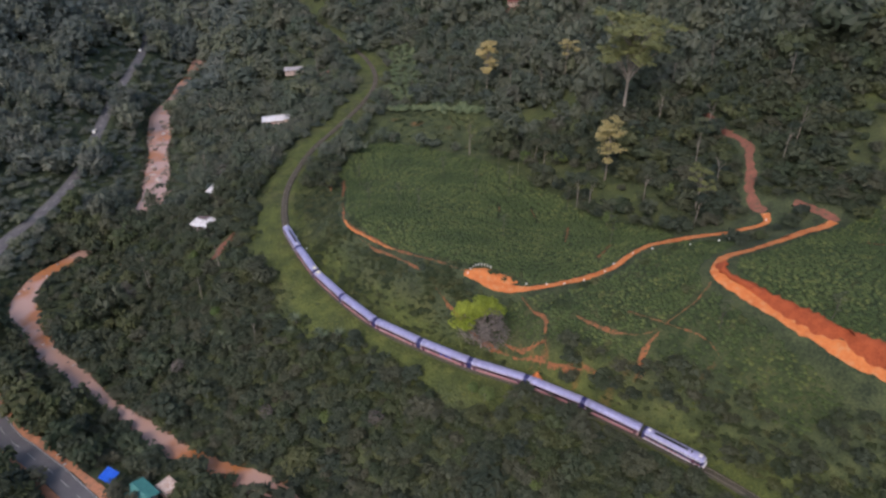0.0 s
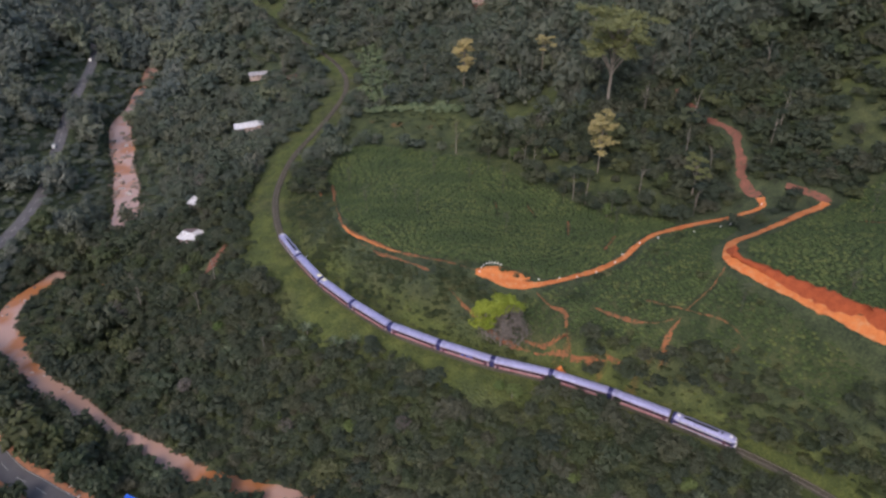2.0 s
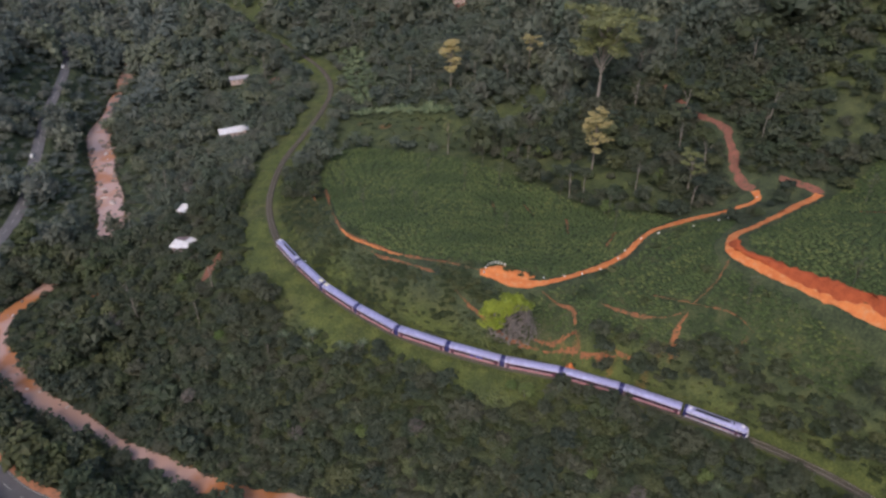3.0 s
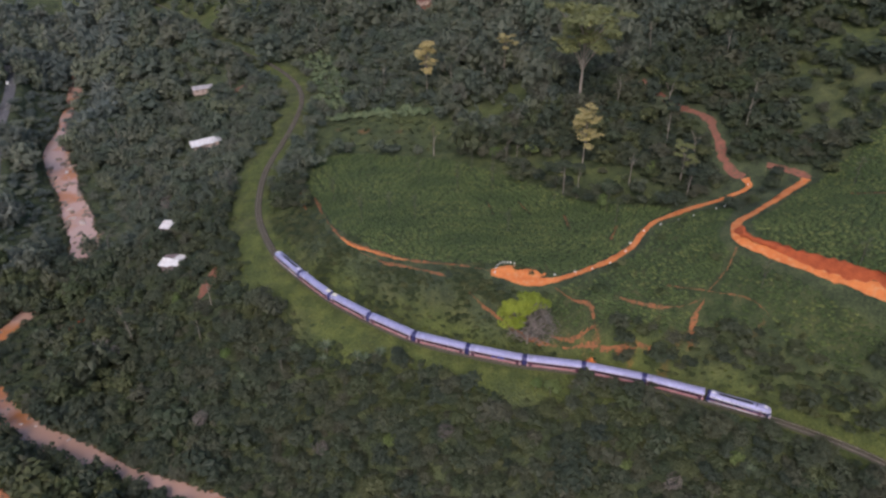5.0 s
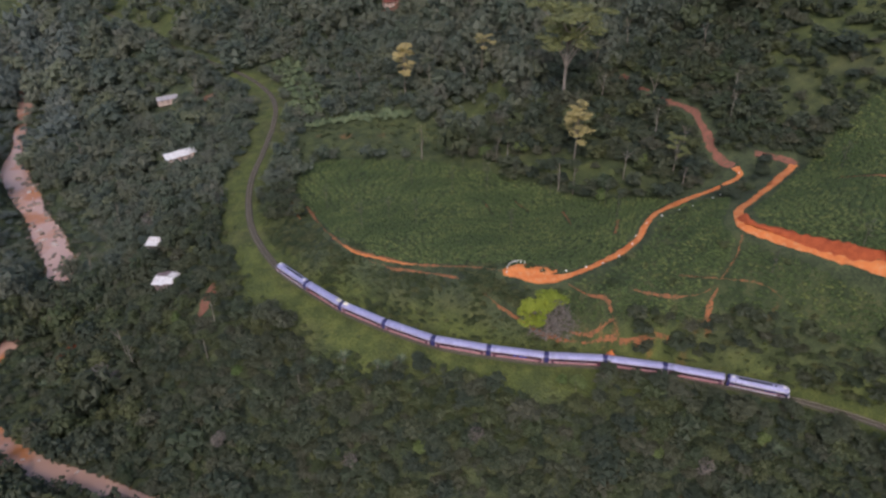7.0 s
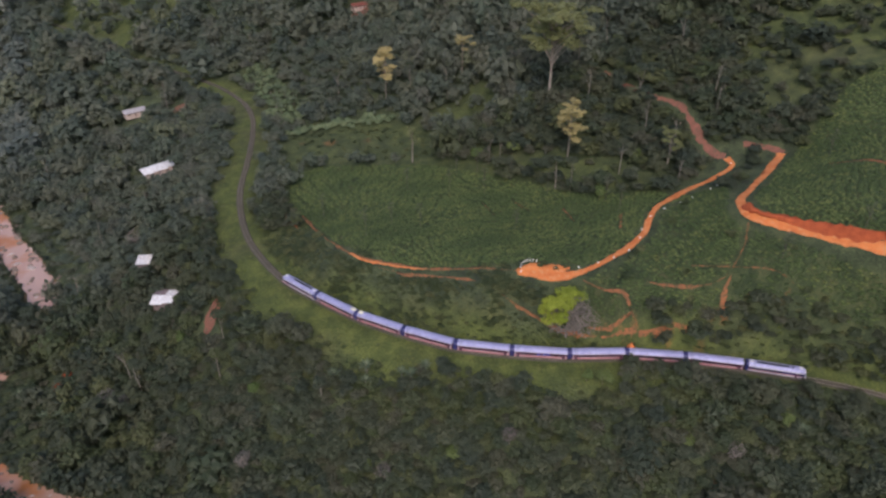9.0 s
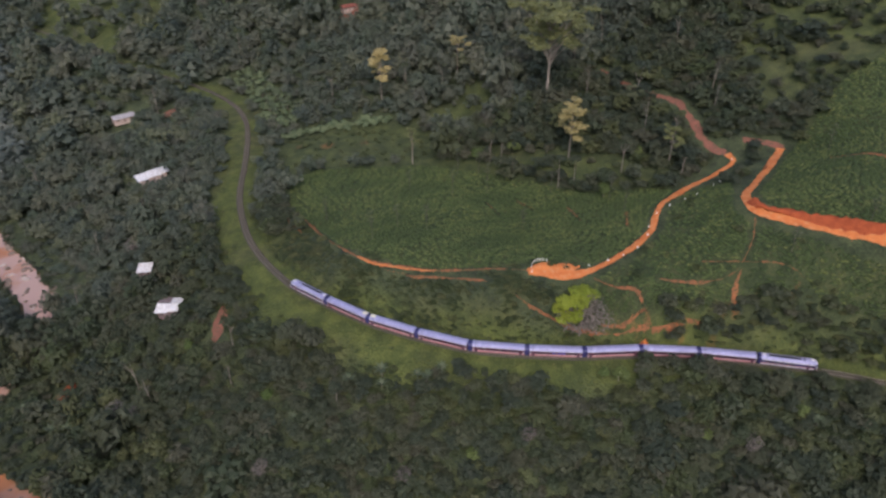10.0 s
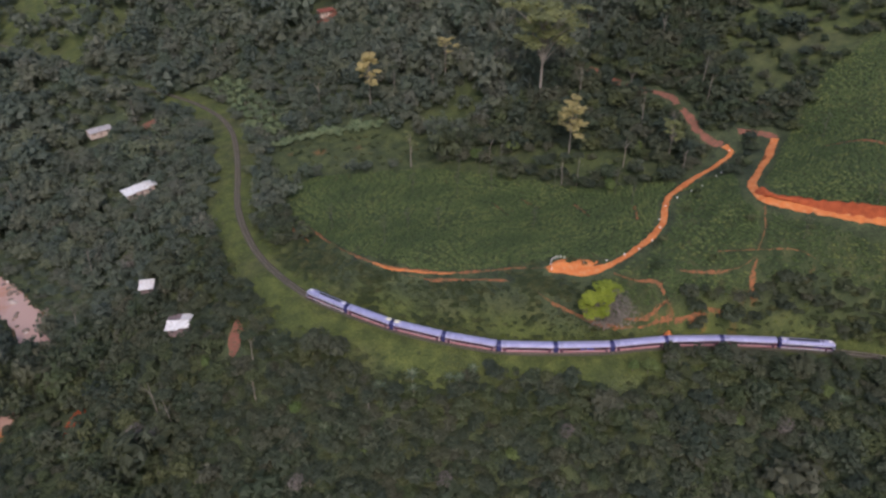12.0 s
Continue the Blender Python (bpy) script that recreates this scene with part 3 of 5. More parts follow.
for a, b_, up in ((-0.13, -1.35, 0.1), (0.13, -1.35, 0.1), (0.13, 1.35, 0.1), (-0.13, 1.35, 0.1), (-0.14, -1.37, -0.02), (0.14, -1.37, -0.02), (0.14, 1.37, -0.02), (-0.14, 1.37, -0.02)):
    corner.append(np.column_stack([sleep_at[:, :2] + tg * a + sd * b_, sleep_at[:, 2] + up]))
sv = np.stack(corner, 1).reshape(-1, 3)
six = np.array([(0, 3, 2, 1), (0, 1, 5, 4), (1, 2, 6, 5), (2, 3, 7, 6), (3, 0, 4, 7)])
tagged(new("sleepers", fast_mesh("sleepers", sv, (six[None] + 8 * np.arange(len(sleep_at))[:, None, None]).reshape(-1, 4), TIMBER)), "weathered railway sleepers bedded in ballast", "sleepers", kind="stuff")

# ---- plants ----
ICO = []
gold = (1 + 5 ** 0.5) / 2
for a in (-1, 1):
    for b_ in (-gold, gold):
        ICO += [(0, a, b_), (a, b_, 0), (b_, 0, a)]
ICO = np.array(ICO, float) / np.hypot(1, gold)
ico_d = np.linalg.norm(ICO[:, None] - ICO[None], axis=2)
ICO_F = [(i, j, k) for i in range(12) for j in range(i + 1, 12) for k in range(j + 1, 12) if max(ico_d[i, j], ico_d[j, k], ico_d[i, k]) < 1.1]
OCT = np.array([(1, 0, 0), (0, 1, 0), (-1, 0, 0), (0, -1, 0), (0, 0, 1), (0, 0, -1)], float)
OCT_F = np.array([(0, 1, 4), (1, 2, 4), (2, 3, 4), (3, 0, 4), (1, 0, 5), (2, 1, 5), (3, 2, 5), (0, 3, 5)])
ICO_F = np.array([(i, j, k) if np.dot(np.cross(ICO[j] - ICO[i], ICO[k] - ICO[i]), ICO[i]) > 0 else (i, k, j) for i, j, k in ICO_F])


def crown(r, n, blobs=6, flat_=0.75, leaf=0.17, spread=0.5, low=-0.12, core=0.6):
    """A crown of unit radius about its centre: leaf clumps on several uneven lobes, over a dark core. Verts, and triangles."""
    c = r.normal(0, 1, (blobs, 3))
    c *= (spread * r.uniform(0.55, 1.0, blobs) / np.linalg.norm(c, axis=1))[:, None]
    c[:, 2] *= flat_
    c[0] = (0, 0, 0.1)
    rad = r.uniform(0.36, 0.58, blobs)
    rad[0] = 0.6
    d = r.normal(0, 1, (n * 3, 3))
    d /= np.linalg.norm(d, axis=1)[:, None]
    which = r.integers(0, blobs, n * 3)
    pos = c[which] + d * (rad[which] * r.uniform(0.7, 1.2, n * 3))[:, None] * [1, 1, flat_]
    gap = np.linalg.norm((pos[:, None] - c[None]) / [1, 1, flat_], axis=2) / rad[None]
    keep = (gap.min(1) > 0.66) & (pos[:, 2] > low)
    pos, d = pos[keep][:n], d[keep][:n]
    m = len(pos)
    nrm = 0.65 * d + r.normal(0, 0.4, (m, 3)) + [0, 0, 0.7]
    nrm /= np.linalg.norm(nrm, axis=1)[:, None]
    u = np.cross(nrm, r.normal(0, 1, (m, 3)))
    u /= np.linalg.norm(u, axis=1)[:, None]
    w = np.cross(nrm, u)
    s = (leaf * r.uniform(0.6, 1.35, m))[:, None]
    k = r.uniform(0.55, 0.95, m)[:, None]
    v = np.stack([pos - u * s, pos - w * s * k - nrm * s * 0.35, pos + u * s, pos + w * s * k - nrm * s * 0.3], 1).reshape(-1, 3)
    q = 4 * np.arange(m)[:, None]
    f = np.vstack([q + [0, 1, 2], q + [0, 2, 3]])
    cv = (c[:, None] + OCT[None] * rad[:, None, None] * core * [1, 1, flat_]).reshape(-1, 3)
    cf = (OCT_F[None] + 6 * np.arange(blobs)[:, None, None]).reshape(-1, 3) + len(v)
    return np.vstack([v, cv]), np.vstack([f, cf])


def scatter_mesh(name, protos, at, size, squash, mat, r):
    """Many plants in one mesh: at (n,3) centres of crowns."""
    vs, fs, ts, base = [], [], [], 0
    for p, s, z in zip(at, size, squash):
        v, f = protos[r.integers(len(protos))]
        a = r.uniform(0, 6.283)
        ca, sa = math.cos(a), math.sin(a)
        w = v @ np.array([[ca, sa, 0], [-sa, ca, 0], [0, 0, 1]]) * [s, s, z] + p
        vs.append(w)
        fs.append(f + base)
        ts.append(np.full(len(v), 0.5 + 0.2 * math.sin(p[0] * 0.045 + 1.3) * math.sin(p[1] * 0.05) + 0.12 * math.sin(p[0] * 0.13 + p[1] * 0.11) + r.uniform(-0.42, 0.42)))
        base += len(v)
    return fast_mesh(name, np.vstack(vs), np.vstack(fs), mat, np.concatenate(ts))


def trunk_shape(r, tall, thick, limbs=3, reach=0.35, lean=0.06):
    """A tapered trunk with limbs that rise into the crown."""
    bend = r.normal(0, lean, 2) * tall
    h = np.linspace(0, 1, 6)
    stem = np.column_stack([bend[0] * h ** 2, bend[1] * h ** 2, tall * h - 0.4])
    parts = [tube(stem, thick * (1.25 - 0.95 * h), 6)]
    for i in range(limbs):
        a, b0 = r.uniform(0, 6.28), r.uniform(0.45, 0.8)
        p0 = np.array([bend[0] * b0 ** 2, bend[1] * b0 ** 2, tall * b0 - 0.4])
        k = np.linspace(0, 1, 4)[:, None]
        out = np.array([math.cos(a), math.sin(a), 0]) * reach * tall
        parts.append(tube(p0 + out * k + np.array([0, 0, tall * 0.28]) * k ** 0.8, thick * 0.45 * (1.1 - 0.8 * k[:, 0]), 5))
    return join(parts)


BARE_SPOTS = [(-77, 484, 9), (-76, 474, 7), (54, 497, 9), (-96, 266, 7), (-99, 261, 6), (-159, 280, 6), (31, 119, 1.3), (58, 512, 13), (56, 505, 11)]
BANANA_PATCH = [(-33, 416), (-12, 414), (-8, 460), (-20, 505), (-36, 500), (-30, 460)]
HUTS = [(-104, 502), (-100, 412), (-112, 287), (-117, 324), (-153, 289), (-96, 147), (-88, 152), (-112, 154), (-280, 611)]
BIG_TREES = [(16, 183), (31, 394), (74, 381), (92, 317), (76, 274), (104, 238), (18, 326)]


WOOD_REACH = [(-178, 108), (-75, 112), (-10, 96), (40, 62), (120, 60), (170, 95), (205, 180), (310, 225), (305, 320), (270, 400), (180, 490), (130, 560), (60, 630), (10, 720), (-90, 850), (-310, 890), (-430, 640), (-275, 300), (-240, 215)]


def wood_mask(xy, margin=0.0):
    """True where the woods stand."""
    dr, kr = away(xy, rail_line)
    side = (rail_line[kr, 0] - xy[:, 0]) * 0.6 + (rail_line[kr, 1] - xy[:, 1]) * 0.8 > 0
    side &= xy[:, 1] < 420
    wob = 4 * np.sin(xy[:, 0] * 0.09 + 1) + 3 * np.sin(xy[:, 1] * 0.13)
    clear = np.where(side, np.where(xy[:, 0] > 24, 5.5, np.where(xy[:, 0] > -12, 11, 15.5)), 5.5) + wob * np.where(side & (xy[:, 0] < 24), 1, 0.25)
    clear = np.where(xy[:, 1] > 375, 7 + 4 * (xy[:, 0] < rail_line[kr, 0]), clear)
    clear = np.where(xy[:, 1] > 505, 5.0, clear)
    ok = dr > clear + margin
    dv, kv = away(xy, river_line)
    open_ = (xy[:, 1] > 348) & (xy[:, 1] < 488)
    hidden = (xy[:, 1] > 296) & (xy[:, 1] < 342)
    ok &= dv > river_w[kv] + np.where(open_, 4.0, np.where(hidden | (xy[:, 1] > 488), -2.0, 0.5)) + margin
    dw, _ = away(xy, road_line)
    cover = ((xy[:, 1] > 450) & (xy[:, 1] < 498)) | ((xy[:, 1] > 366) & (xy[:, 1] < 398)) | (xy[:, 1] > 600)
    ok &= dw > np.where(cover, 4.0, np.where(xy[:, 1] > 270, 5.8, 6.5)) + margin
    ok &= inside(xy, WOOD_REACH)
    for poly in (TEA_BOWL, TEA_LOW, TEA_HIGH, ROUGH):
        ok &= ~inside(xy, poly)
    spotty = np.sin(xy[:, 0] * 0.47 + 2) * np.sin(xy[:, 1] * 0.41 + 1)
    ok &= ~(inside(xy, GLADE) | inside(xy, MEADOW)) | (spotty > 0.62)
    ok &= ~inside(xy, CLEAR_N) | (np.sin(xy[:, 0] * 0.31) * np.sin(xy[:, 1] * 0.27 + 1) > 0.35)
    for line, gap in ((dirt_a, 7.0), (dirt_b, 6.5), (dirt_up, 4.2), (dirt_hook, 3.2)):
        d, _ = away(xy, line)
        ok &= d > gap + margin
    for x, y in HUTS:
        ok &= np.hypot(xy[:, 0] - x, xy[:, 1] - y) > {(-153, 289): 3.0, (-104, 502): 13.0, (-100, 412): 8.5}.get((x, y), 6.5)
    for x, y, gap in BARE_SPOTS:
        ok &= np.hypot(xy[:, 0] - x, xy[:, 1] - y) > gap
    ok &= ~inside(xy, BANANA_PATCH)
    ok &= away(xy, hedge_line)[0] > 5.5
    for x, y in BIG_TREES:
        ok &= np.hypot(xy[:, 0] - x, xy[:, 1] - y) > 3.5
    inner_bank = ~side & (dr < 42) & (xy[:, 1] < 300) & (xy[:, 0] < 40)
    return ok & ~inner_bank, dr, side


hedge_line = spline([(-26, 399), (-12, 398), (4, 391), (16, 383), (27, 374)], 1.6)


def jittered(x0, x1, y0, y1, step, r):
    a, b_ = np.meshgrid(np.arange(x0, x1, step), np.arange(y0, y1, step))
    p = np.column_stack([a.ravel(), b_.ravel()])
    return p + r.uniform(-0.45, 0.45, p.shape) * step


near_p = jittered(-330, 310, 60, 330, 3.45, rng)
ok, dr, side = wood_mask(near_p)
thin = inside(near_p, CLEAR_E) & (rng.uniform(0, 1, len(near_p)) < 0.68)
near_p, near_d, near_s = near_p[ok & ~thin], dr[ok & ~thin], side[ok & ~thin]
mid_p = jittered(-330, 320, 330, 500, 5.5, rng)
ok, dr, side = wood_mask(mid_p)
thin = inside(mid_p, CLEAR_E) & (rng.uniform(0, 1, len(mid_p)) < 0.42)
mid_p = mid_p[ok & ~thin]
far_p = jittered(-420, 380, 500, 800, 8.0, rng)
ok, dr, side = wood_mask(far_p)
far_p = far_p[ok]


def tree_sizes(p, r, scale):
    """Low growth near the line, taller trees on the hill and along the river."""
    hill = np.clip((p[:, 1] - 230) / 120, 0, 1) * (p[:, 0] > 30)
    left = np.clip((-120 - p[:, 0]) / 40, 0, 1)
    big = np.maximum(hill, left * 0.7)
    low = np.minimum(away(p, road_line)[0], away(p, river_line)[0])
    small_ = np.where(p[:, 1] > 240, np.where((p[:, 1] > 296) & (p[:, 1] < 342) & (p[:, 0] > -200) | ((p[:, 1] > 450) & (p[:, 1] < 500)) | ((p[:, 1] > 366) & (p[:, 1] < 398) & (p[:, 0] < -200)) | (p[:, 1] > 600), 1, np.clip(low / 34, 0.55, 1)), 1)
    slope = (p[:, 0] > -125) & (p[:, 1] < 300)
    giant = np.where(r.uniform(0, 1, len(p)) < (0.07 if scale < 3.5 else 0.0), r.uniform(1.3, 1.8, len(p)), 1.0)
    rad = scale * np.exp(r.normal(0, 0.3, len(p))) * (1 + 0.4 * big) * small_ * np.where((small_ > 0.9) & (away(p, rail_line)[0] > 32), giant, 1)
    up = rad * r.uniform(0.7, 1.35, len(p)) * (1 + 0.3 * big) * small_ * np.where(slope, 0.7, 0.9)
    return rad, up


# the trees that stand nearest, on the slope between the line and the river, each one a thing
close = near_s & (near_d < 75) & (near_p[:, 0] > -125) & (near_p[:, 0] < 95) & (rng.uniform(0, 1, len(near_p)) < 0.3)
order = np.argsort(near_d + 100 * ~close)[:min(290, int(close.sum()))]
chosen = np.zeros(len(near_p), bool)
chosen[order] = True
protos_tree = []
for k in range(10):
    r = np.random.default_rng(100 + k)
    v, f = crown(r, 300, blobs=int(r.integers(5, 9)), flat_=r.uniform(0.65, 0.95), leaf=0.12, spread=0.7)
    t = thing("tree", pose(0, 0, -500), "dense dark green broadleaf tree on the wooded slope", "tree", "trees on the railway slope")
    tv, tf = trunk_shape(r, 1.0, 0.035)
    part("trunk", fast_mesh("trunk", tv * [1, 1, 1.15], tf, BARK, smooth=True), t)
    part("crown", fast_mesh("crown", v + [0, 0, 0.95], f, FOREST, np.zeros(len(v))), t)
    protos_tree.append(t)
rad, up = tree_sizes(near_p, rng, 3.2)
ground_z = height(near_p)
for i in np.where(chosen)[0]:
    t = protos_tree[int(rng.integers(10))]
    s = float(rad[i])
    c = copy_thing(t, pose(0, 0, 0))
    c.matrix_world = pose(near_p[i, 0], near_p[i, 1], ground_z[i], rng.normal(0, 3), rng.normal(0, 3), rng.uniform(0, 360)) @ Matrix.Diagonal((s, s, float(up[i]), 1))
for t in protos_tree:
    for o in list(t.children) + [t]:
        bpy.data.objects.remove(o)

dense = [crown(np.random.default_rng(200 + k), 80, blobs=5 + k % 4, flat_=0.6 + 0.05 * k, leaf=0.17, spread=0.7) for k in range(9)]
loose = [crown(np.random.default_rng(220 + k), 84, blobs=5 + k % 4, flat_=0.65 + 0.05 * k, leaf=0.155, spread=0.7) for k in range(9)]
coarse = [crown(np.random.default_rng(240 + k), 72, blobs=5 + k % 3, flat_=0.7 + 0.05 * k, leaf=0.16, spread=0.7) for k in range(9)]
tuft = [crown(np.random.default_rng(280 + k), 14, blobs=2, flat_=0.6, leaf=0.4, spread=0.4) for k in range(6)]
small = [crown(np.random.default_rng(260 + k), 30, blobs=3, flat_=0.75, leaf=0.24, spread=0.5) for k in range(9)]


def woods(name, p, protos, scale, label, r, lift=0.75, mat=FOREST):
    a, b_ = tree_sizes(p, r, scale)
    at = np.column_stack([p, height(p) + b_ * lift])
    tagged(new(name, scatter_mesh(name, protos, at, a, b_, mat, r)), label, "woodland", kind="stuff")


rest = near_p[~chosen]
across = (rest[:, 0] < -205) & (rest[:, 1] > 240)
rest_far, rest = rest[across], rest[~across]
lines = rest[:, 0] < -125
woods("riverside_woods", rest[lines], dense, 3.1, "dense dark green woodland along the river and the road", rng)
woods("slope_woods", rest[~lines], dense, 3.1, "dense dark green woodland on the slopes round the railway", rng)
west = mid_p[:, 0] < -190
# the haze over these woods is only in their leaf colour
woods("roadside_woods", np.vstack([rest_far, mid_p[west]]), loose, 4.0, "woodland beyond the asphalt road, haze painted as blue-green leaves", rng, mat=VALLEY_HAZED)
# hill woods wear leaf colours with haze mixed in
woods("hill_woods", mid_p[~west], loose, 4.1, "dark green woodland behind the tea field, greyed by painted haze", rng, mat=HILL_HAZED)
west = far_p[:, 0] < -170
woods("far_woods", far_p[~west], coarse, 6.2, "far dark green woodland on the hills, greyed by painted haze", rng, mat=HILL_HAZED)
woods("far_valley_woods", far_p[west], coarse, 6.2, "far woodland up the valley, haze painted as blue-green leaves", rng, mat=VALLEY_HAZED)

back_p = jittered(-340, 330, -190, 118, 9.0, rng)
keep_b = (away(back_p, river_line)[0] > 7) & (away(back_p, road_line)[0] > 8) & (away(back_p, rail_line)[0] > 10) & ~inside(back_p, WOOD_REACH)
more = jittered(205, 340, 118, 420, 9.0, rng)
more = more[~inside(more, WOOD_REACH) & ~inside(more, TEA_HIGH)]
rough_ = [crown(np.random.default_rng(290 + k), 16, blobs=3, flat_=0.8, leaf=0.4, spread=0.6) for k in range(6)]
woods("valley_woods", np.vstack([back_p[keep_b], more]), rough_, 6.0, "dark green woodland across the lower valley", rng)

# low shrubs on the banks and the grass
bank = jittered(-112, 140, 80, 345, 2.3, rng)
db, kb = away(bank, rail_line)
sb = (rail_line[kb, 0] - bank[:, 0]) * 0.6 + (rail_line[kb, 1] - bank[:, 1]) * 0.8 > 0
luck = rng.uniform(0, 1, len(bank))
da, _ = away(bank, dirt_a)
dd, _ = away(bank, dirt_b)
dt = np.min([away(bank, line)[0] for line, w in trail_lines], axis=0)
tea_all = inside(bank, TEA_BOWL) | inside(bank, TEA_HIGH)
keep = (db > 4.6) & (da > 4) & (dd > 6) & (dt > 1.8) & ~tea_all & np.where(sb, (luck < np.clip((db - 9) / 16, 0.015, 0.85)) & (db < 28), np.where(inside(bank, TEA_LOW), luck < 0.06, (db < 42) & (luck < 0.96)))
keep &= ~((bank[:, 1] > 300) & ~sb & (db > 9))
bp = bank[keep]
clump = np.sin(bp[:, 0] * 0.23 + 1) * np.sin(bp[:, 1] * 0.19) + 0.6 * np.sin(bp[:, 0] * 0.11 - bp[:, 1] * 0.15)
br = rng.uniform(0.8, 1.9, len(bp)) * (1 + 0.5 * np.clip((away(bp, rail_line)[0] - 6) / 14, 0, 1)) * (1 + 0.5 * np.clip(clump, -0.6, 1))
bh = br * rng.uniform(0.22, 0.5, len(bp)) * np.where(bp[:, 0] > 50, 1.9, 1)
tagged(new("shrubs", scatter_mesh("shrubs", small, np.column_stack([bp, height(bp) + bh * 0.3]), br, bh, SHRUB, rng)), "low green shrubs on the grassy railway banks", "shrubs", kind="stuff")
grassy = jittered(-105, 130, 80, 420, 1.9, rng)
dg, kg = away(grassy, rail_line)
sg = (rail_line[kg, 0] - grassy[:, 0]) * 0.6 + (rail_line[kg, 1] - grassy[:, 1]) * 0.8 > 0
patches = np.sin(grassy[:, 0] * 0.33 + 1) * np.sin(grassy[:, 1] * 0.29) + 0.6 * np.sin(grassy[:, 0] * 0.11 - grassy[:, 1] * 0.13)
gp = grassy[(dg > 3.0) & (dg < np.where(sg, 20, 12)) & (rng.uniform(0, 1, len(grassy)) < 0.42 + 0.4 * patches)]
gr = rng.uniform(0.4, 1.0, len(gp))
tagged(new("grass_tufts", scatter_mesh("grass_tufts", tuft, np.column_stack([gp, height(gp) + 0.05]), gr, gr * 0.3, TUFT, rng)), "rough olive-green grass tufts beside the railway", "grass", kind="stuff")
edge = jittered(-45, 110, 300, 400, 4.2, rng)
ke = (inside(edge, ROUGH) & (rng.uniform(0, 1, len(edge)) < 0.5))
bp = edge[ke]
br = rng.uniform(0.8, 2.0, len(bp))
tagged(new("rough_shrubs", scatter_mesh("rough_shrubs", small, np.column_stack([bp, height(bp) + br * 0.3]), br, br * 0.8, SHRUB, rng)), "scattered green shrubs on rough dry grass", "shrubs", kind="stuff")
hp = hedge_line[:, :2] + rng.normal(0, 1.3, (len(hedge_line), 2))
hp = np.vstack([hp, hp + rng.normal(0, 2.5, hp.shape)])
extra = jittered(-36, -6, 414, 506, 4.0, rng)
hp = np.vstack([hp, extra[inside(extra, BANANA_PATCH)]])
hr = rng.uniform(1.7, 3.1, len(hp))
tagged(new("pale_hedge", scatter_mesh("pale_hedge", small, np.column_stack([hp, height(hp) + hr * 0.8]), hr, hr * 1.1, HEDGE, rng)), "pale green leafy hedge above the tea field", "hedge", kind="stuff")


# tea bushes in rows along the contours
def tea_rows(name, poly, step, density, label, r):
    lo, hi = np.min(poly, 0), np.max(poly, 0)
    p = jittered(lo[0], hi[0], lo[1], hi[1], step, r)
    h = height(p)
    e = 1.5
    grad = np.column_stack([height(p + [e, 0]) - height(p - [e, 0]), height(p + [0, e]) - height(p - [0, e])]) / (2 * e)
    steep = np.linalg.norm(grad, axis=1)[:, None] + 0.05
    gap = 0.55                      # climb between rows
    p = p - grad / steep ** 2 * ((h % gap) - gap / 2)[:, None] * 0.4
    patchy = np.sin(p[:, 0] * 0.21 + 2) * np.sin(p[:, 1] * 0.17) + 0.7 * np.sin(p[:, 0] * 0.07 - p[:, 1] * 0.09)
    ok = inside(p, poly) & (r.uniform(0, 1, len(p)) < density + (density < 0.8) * 0.35 * patchy - 0.3 * (patchy > 0.95))
    for line, d0 in ((dirt_a, 2.8), (dirt_b, 4.5), (spline(apron, 1.0), 3.4)):
        d, _ = away(p, line)
        ok &= d > d0
    for line, w in trail_lines:
        d, _ = away(p, line)
        ok &= d > w + 0.5
    p = p[ok]
    n = len(p)
    z = height(p)
    s = r.uniform(0.5, 0.85, n)
    tall = r.uniform(0.22, 0.45, n)
    a = np.arange(6) * np.pi / 3
    ring = np.stack([np.cos(a), np.sin(a)], 1)
    turn = np.clip(0.5 + 0.3 * np.sin(p[:, 0] * 0.12 + 0.5) * np.sin(p[:, 1] * 0.1) + 0.2 * np.sin(p[:, 0] * 0.05 + p[:, 1] * 0.31) + r.uniform(-0.3, 0.3, n), 0, 1)
    wob = r.uniform(0.75, 1.25, (n, 6))
    low = np.concatenate([p[:, None] + ring[None] * (s[:, None] * wob)[..., None] * 1.1, np.broadcast_to((z - 0.1)[:, None, None], (n, 6, 1))], 2)
    top = np.concatenate([p[:, None] + ring[None] * (s[:, None] * wob)[..., None] * 0.85, (z[:, None] + tall[:, None] * r.uniform(0.7, 1.0, (n, 6)))[..., None]], 2)
    tip = np.column_stack([p, z + tall * 1.1])[:, None]
    v = np.concatenate([low, top, tip], 1).reshape(-1, 3)
    f = []
    for i in range(6):
        j = (i + 1) % 6
        f += [(i, j, 6 + j), (i, 6 + j, 6 + i), (6 + i, 6 + j, 12)]
    f = (np.array(f)[None] + 13 * np.arange(n)[:, None, None]).reshape(-1, 3)
    tagged(new(name, fast_mesh(name, v, f, TEA, np.repeat(turn, 13), smooth=True)), label, "tea bushes", kind="stuff")


tea_rows("tea_field", TEA_BOWL, 1.15, 0.93, "clipped green tea bushes in rows across the slope", rng)
tea_rows("tea_slope", TEA_LOW, 1.1, 0.74, "patchy green tea bushes on eroded orange slope", rng)
tea_rows("upper_tea_field", TEA_HIGH, 1.15, 0.95, "bright green tea bushes in rows above the dirt road", rng)


